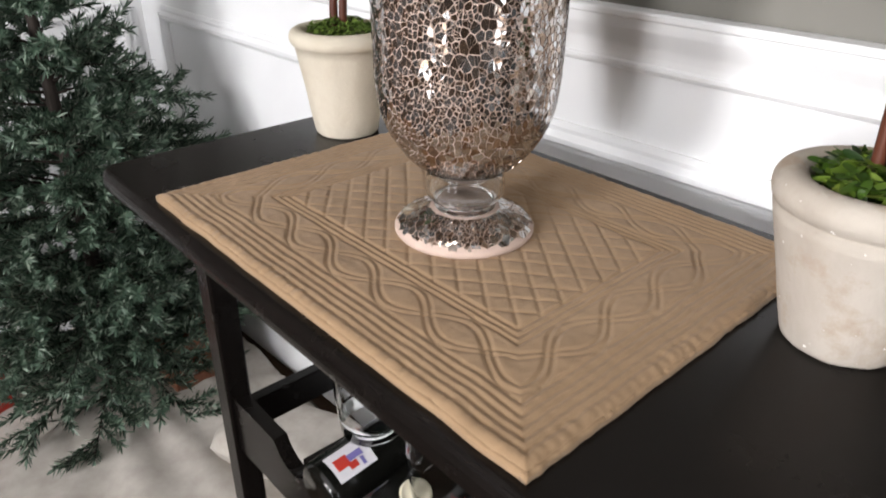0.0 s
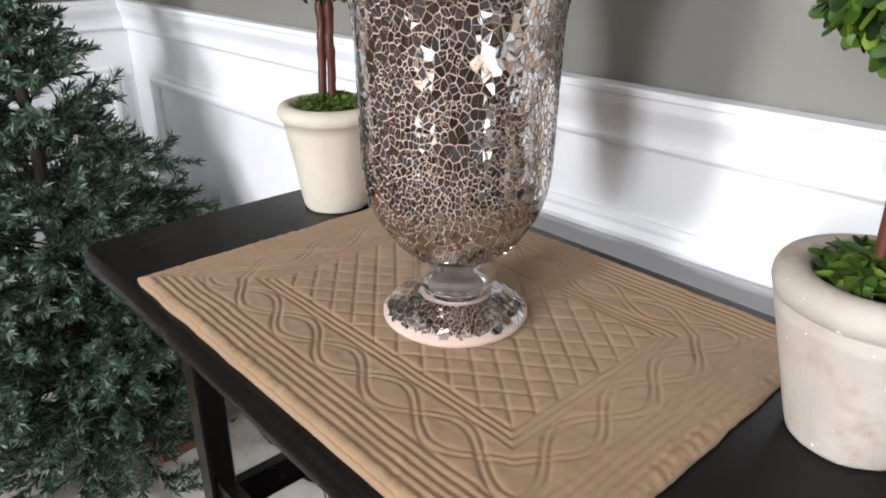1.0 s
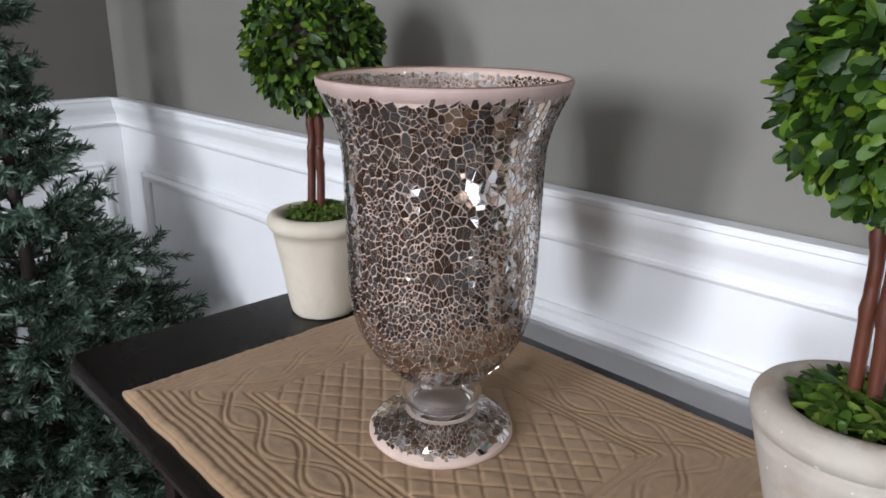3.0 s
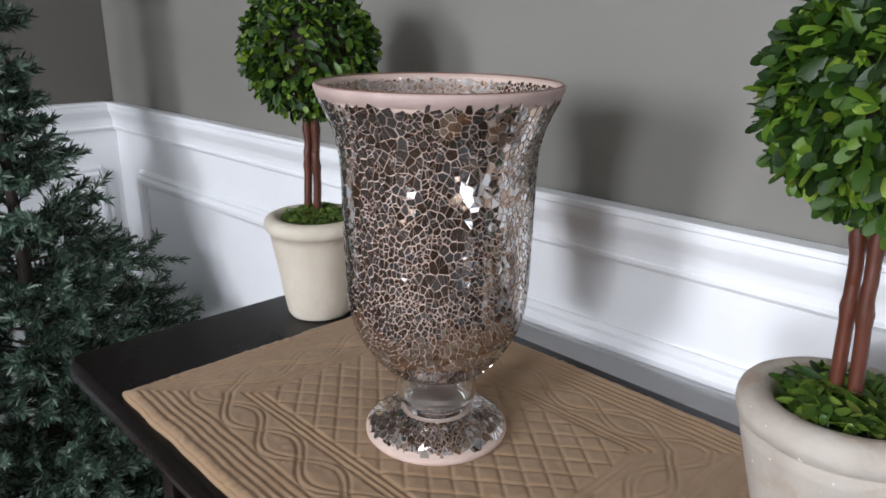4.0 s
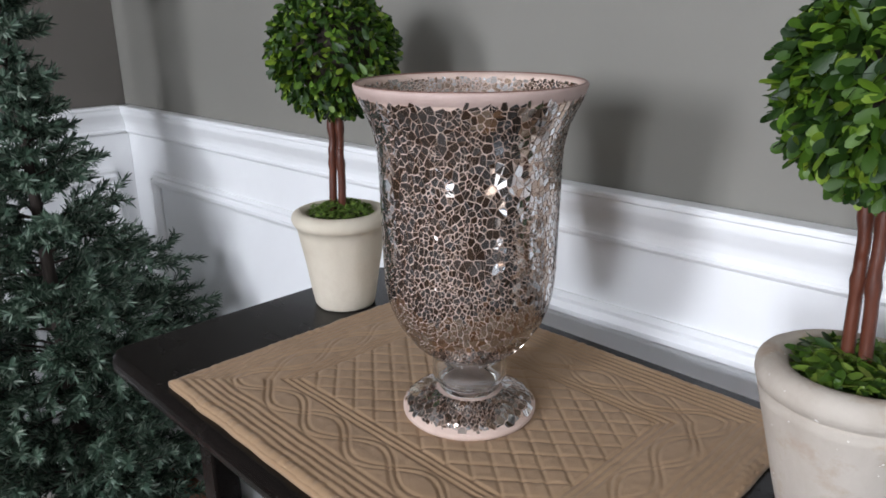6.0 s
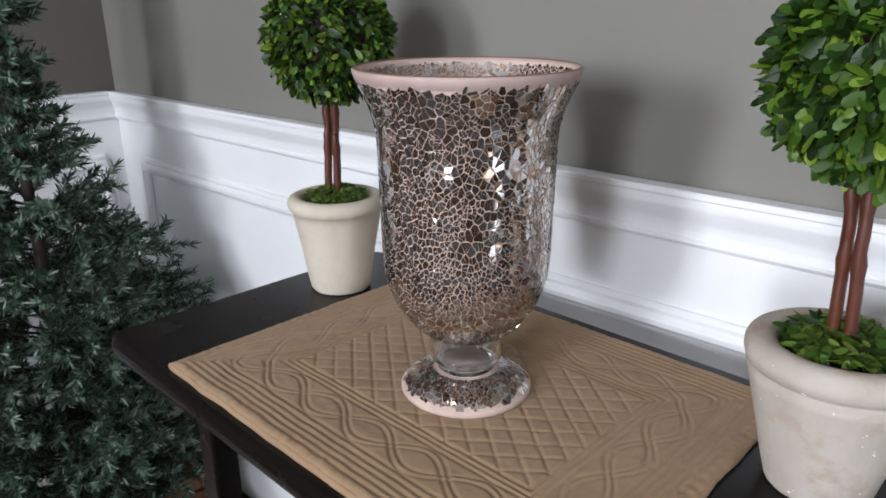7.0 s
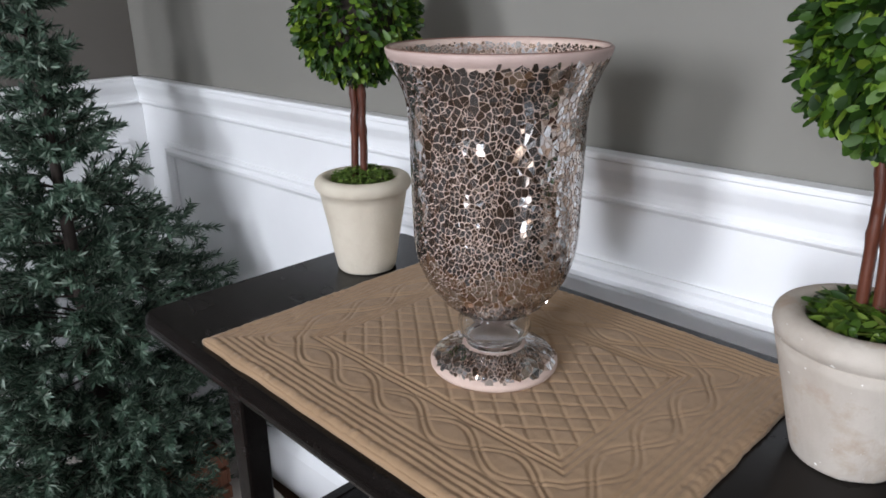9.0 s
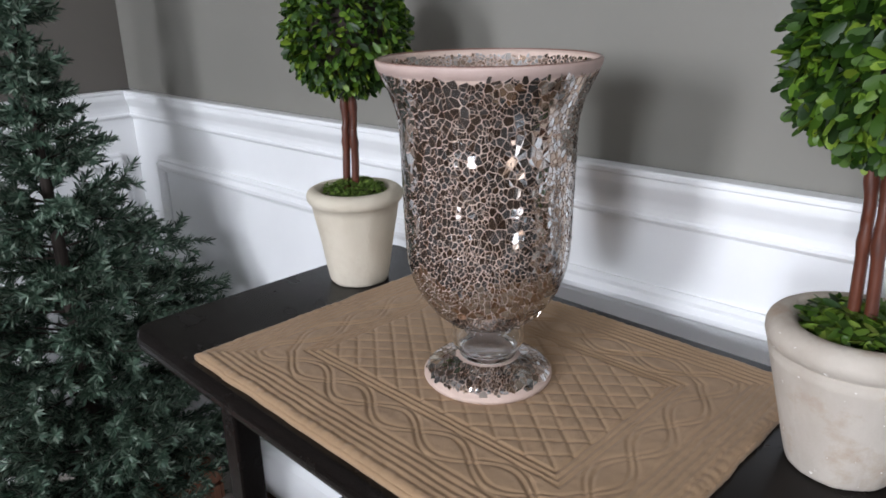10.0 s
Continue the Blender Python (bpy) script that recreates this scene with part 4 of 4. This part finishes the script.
def cushion(x, y, w, d, h, turn, label):
    n = 28
    verts, faces = [], []
    for side in (1, -1):
        for j in range(n + 1):
            for i in range(n + 1):
                u, v = 2 * i / n - 1, 2 * j / n - 1
                e = max(0.0, (1 - u ** 4) * (1 - v ** 4)) ** 0.5
                pin = 1 - 0.10 * (u * v) ** 2
                verts.append((u * w / 2 * pin, v * d / 2 * pin, h / 2 + side * h / 2 * e * (1 + 0.10 * noise.noise((u * 2, v * 2, side)))))
    o = (n + 1) ** 2
    for j in range(n):
        for i in range(n):
            a = j * (n + 1) + i
            faces.append((a, a + 1, a + n + 2, a + n + 1))
            faces.append((o + a, o + a + n + 1, o + a + n + 2, o + a + 1))
    ob = part("cushion", mesh_from("cushion", verts, faces, M_CREAM, True))
    ob.location, ob.rotation_euler = (x, y, 0.0), (0, 0, radians(turn))
    return tagged(ob, label, "cushion")


cushion(-0.56, 0.10, 0.30, 0.17, 0.10, 25, "cream fabric cushion lying on the floor")
M_BROWN = make_bark("red_brown_wood", (0.13, 0.045, 0.022), (0.22, 0.085, 0.045), 0.6)


def crate(x, y, turn):
    c = thing("wooden_crate", x, y, 0.022, "small red brown wooden crate standing on the tree skirt", "crate")
    c.rotation_euler = (0, 0, radians(turn))
    for k in range(3):
        z = 0.006 + 0.045 * k
        part("slat", box(-0.09, -0.064, z, 0.09, -0.056, z + 0.036, 0.002), M_BROWN, c)
        part("slat", box(-0.09, 0.056, z, 0.09, 0.064, z + 0.036, 0.002), M_BROWN, c)
        part("slat", box(-0.090, -0.0555, z, -0.082, 0.0555, z + 0.036, 0.002), M_BROWN, c)
        part("slat", box(0.082, -0.0555, z, 0.090, 0.0555, z + 0.036, 0.002), M_BROWN, c)
    part("bottom", box(-0.0815, -0.0555, 0.0, 0.0815, 0.0555, 0.006), M_BROWN, c)


crate(-0.951, 0.057, 4)


def parcel(x, y, w, d, h, turn):
    p = thing("gift_box", x, y, 0.022, "red wrapped gift box with white ribbon on the tree skirt", "gift box")
    p.rotation_euler = (0, 0, radians(turn))
    part("box", box(-w / 2, -d / 2, 0, w / 2, d / 2, h, 0.003), M_RED, p)
    part("ribbon", box(-0.010, -d / 2 - 0.001, 0.0005, 0.010, d / 2 + 0.001, h + 0.001), M_LABEL, p)
    part("ribbon", box(-w / 2 - 0.0016, -0.010, 0.0005, w / 2 + 0.0016, 0.010, h + 0.0016), M_LABEL, p)


parcel(-1.09, -0.36, 0.16, 0.13, 0.11, 20)
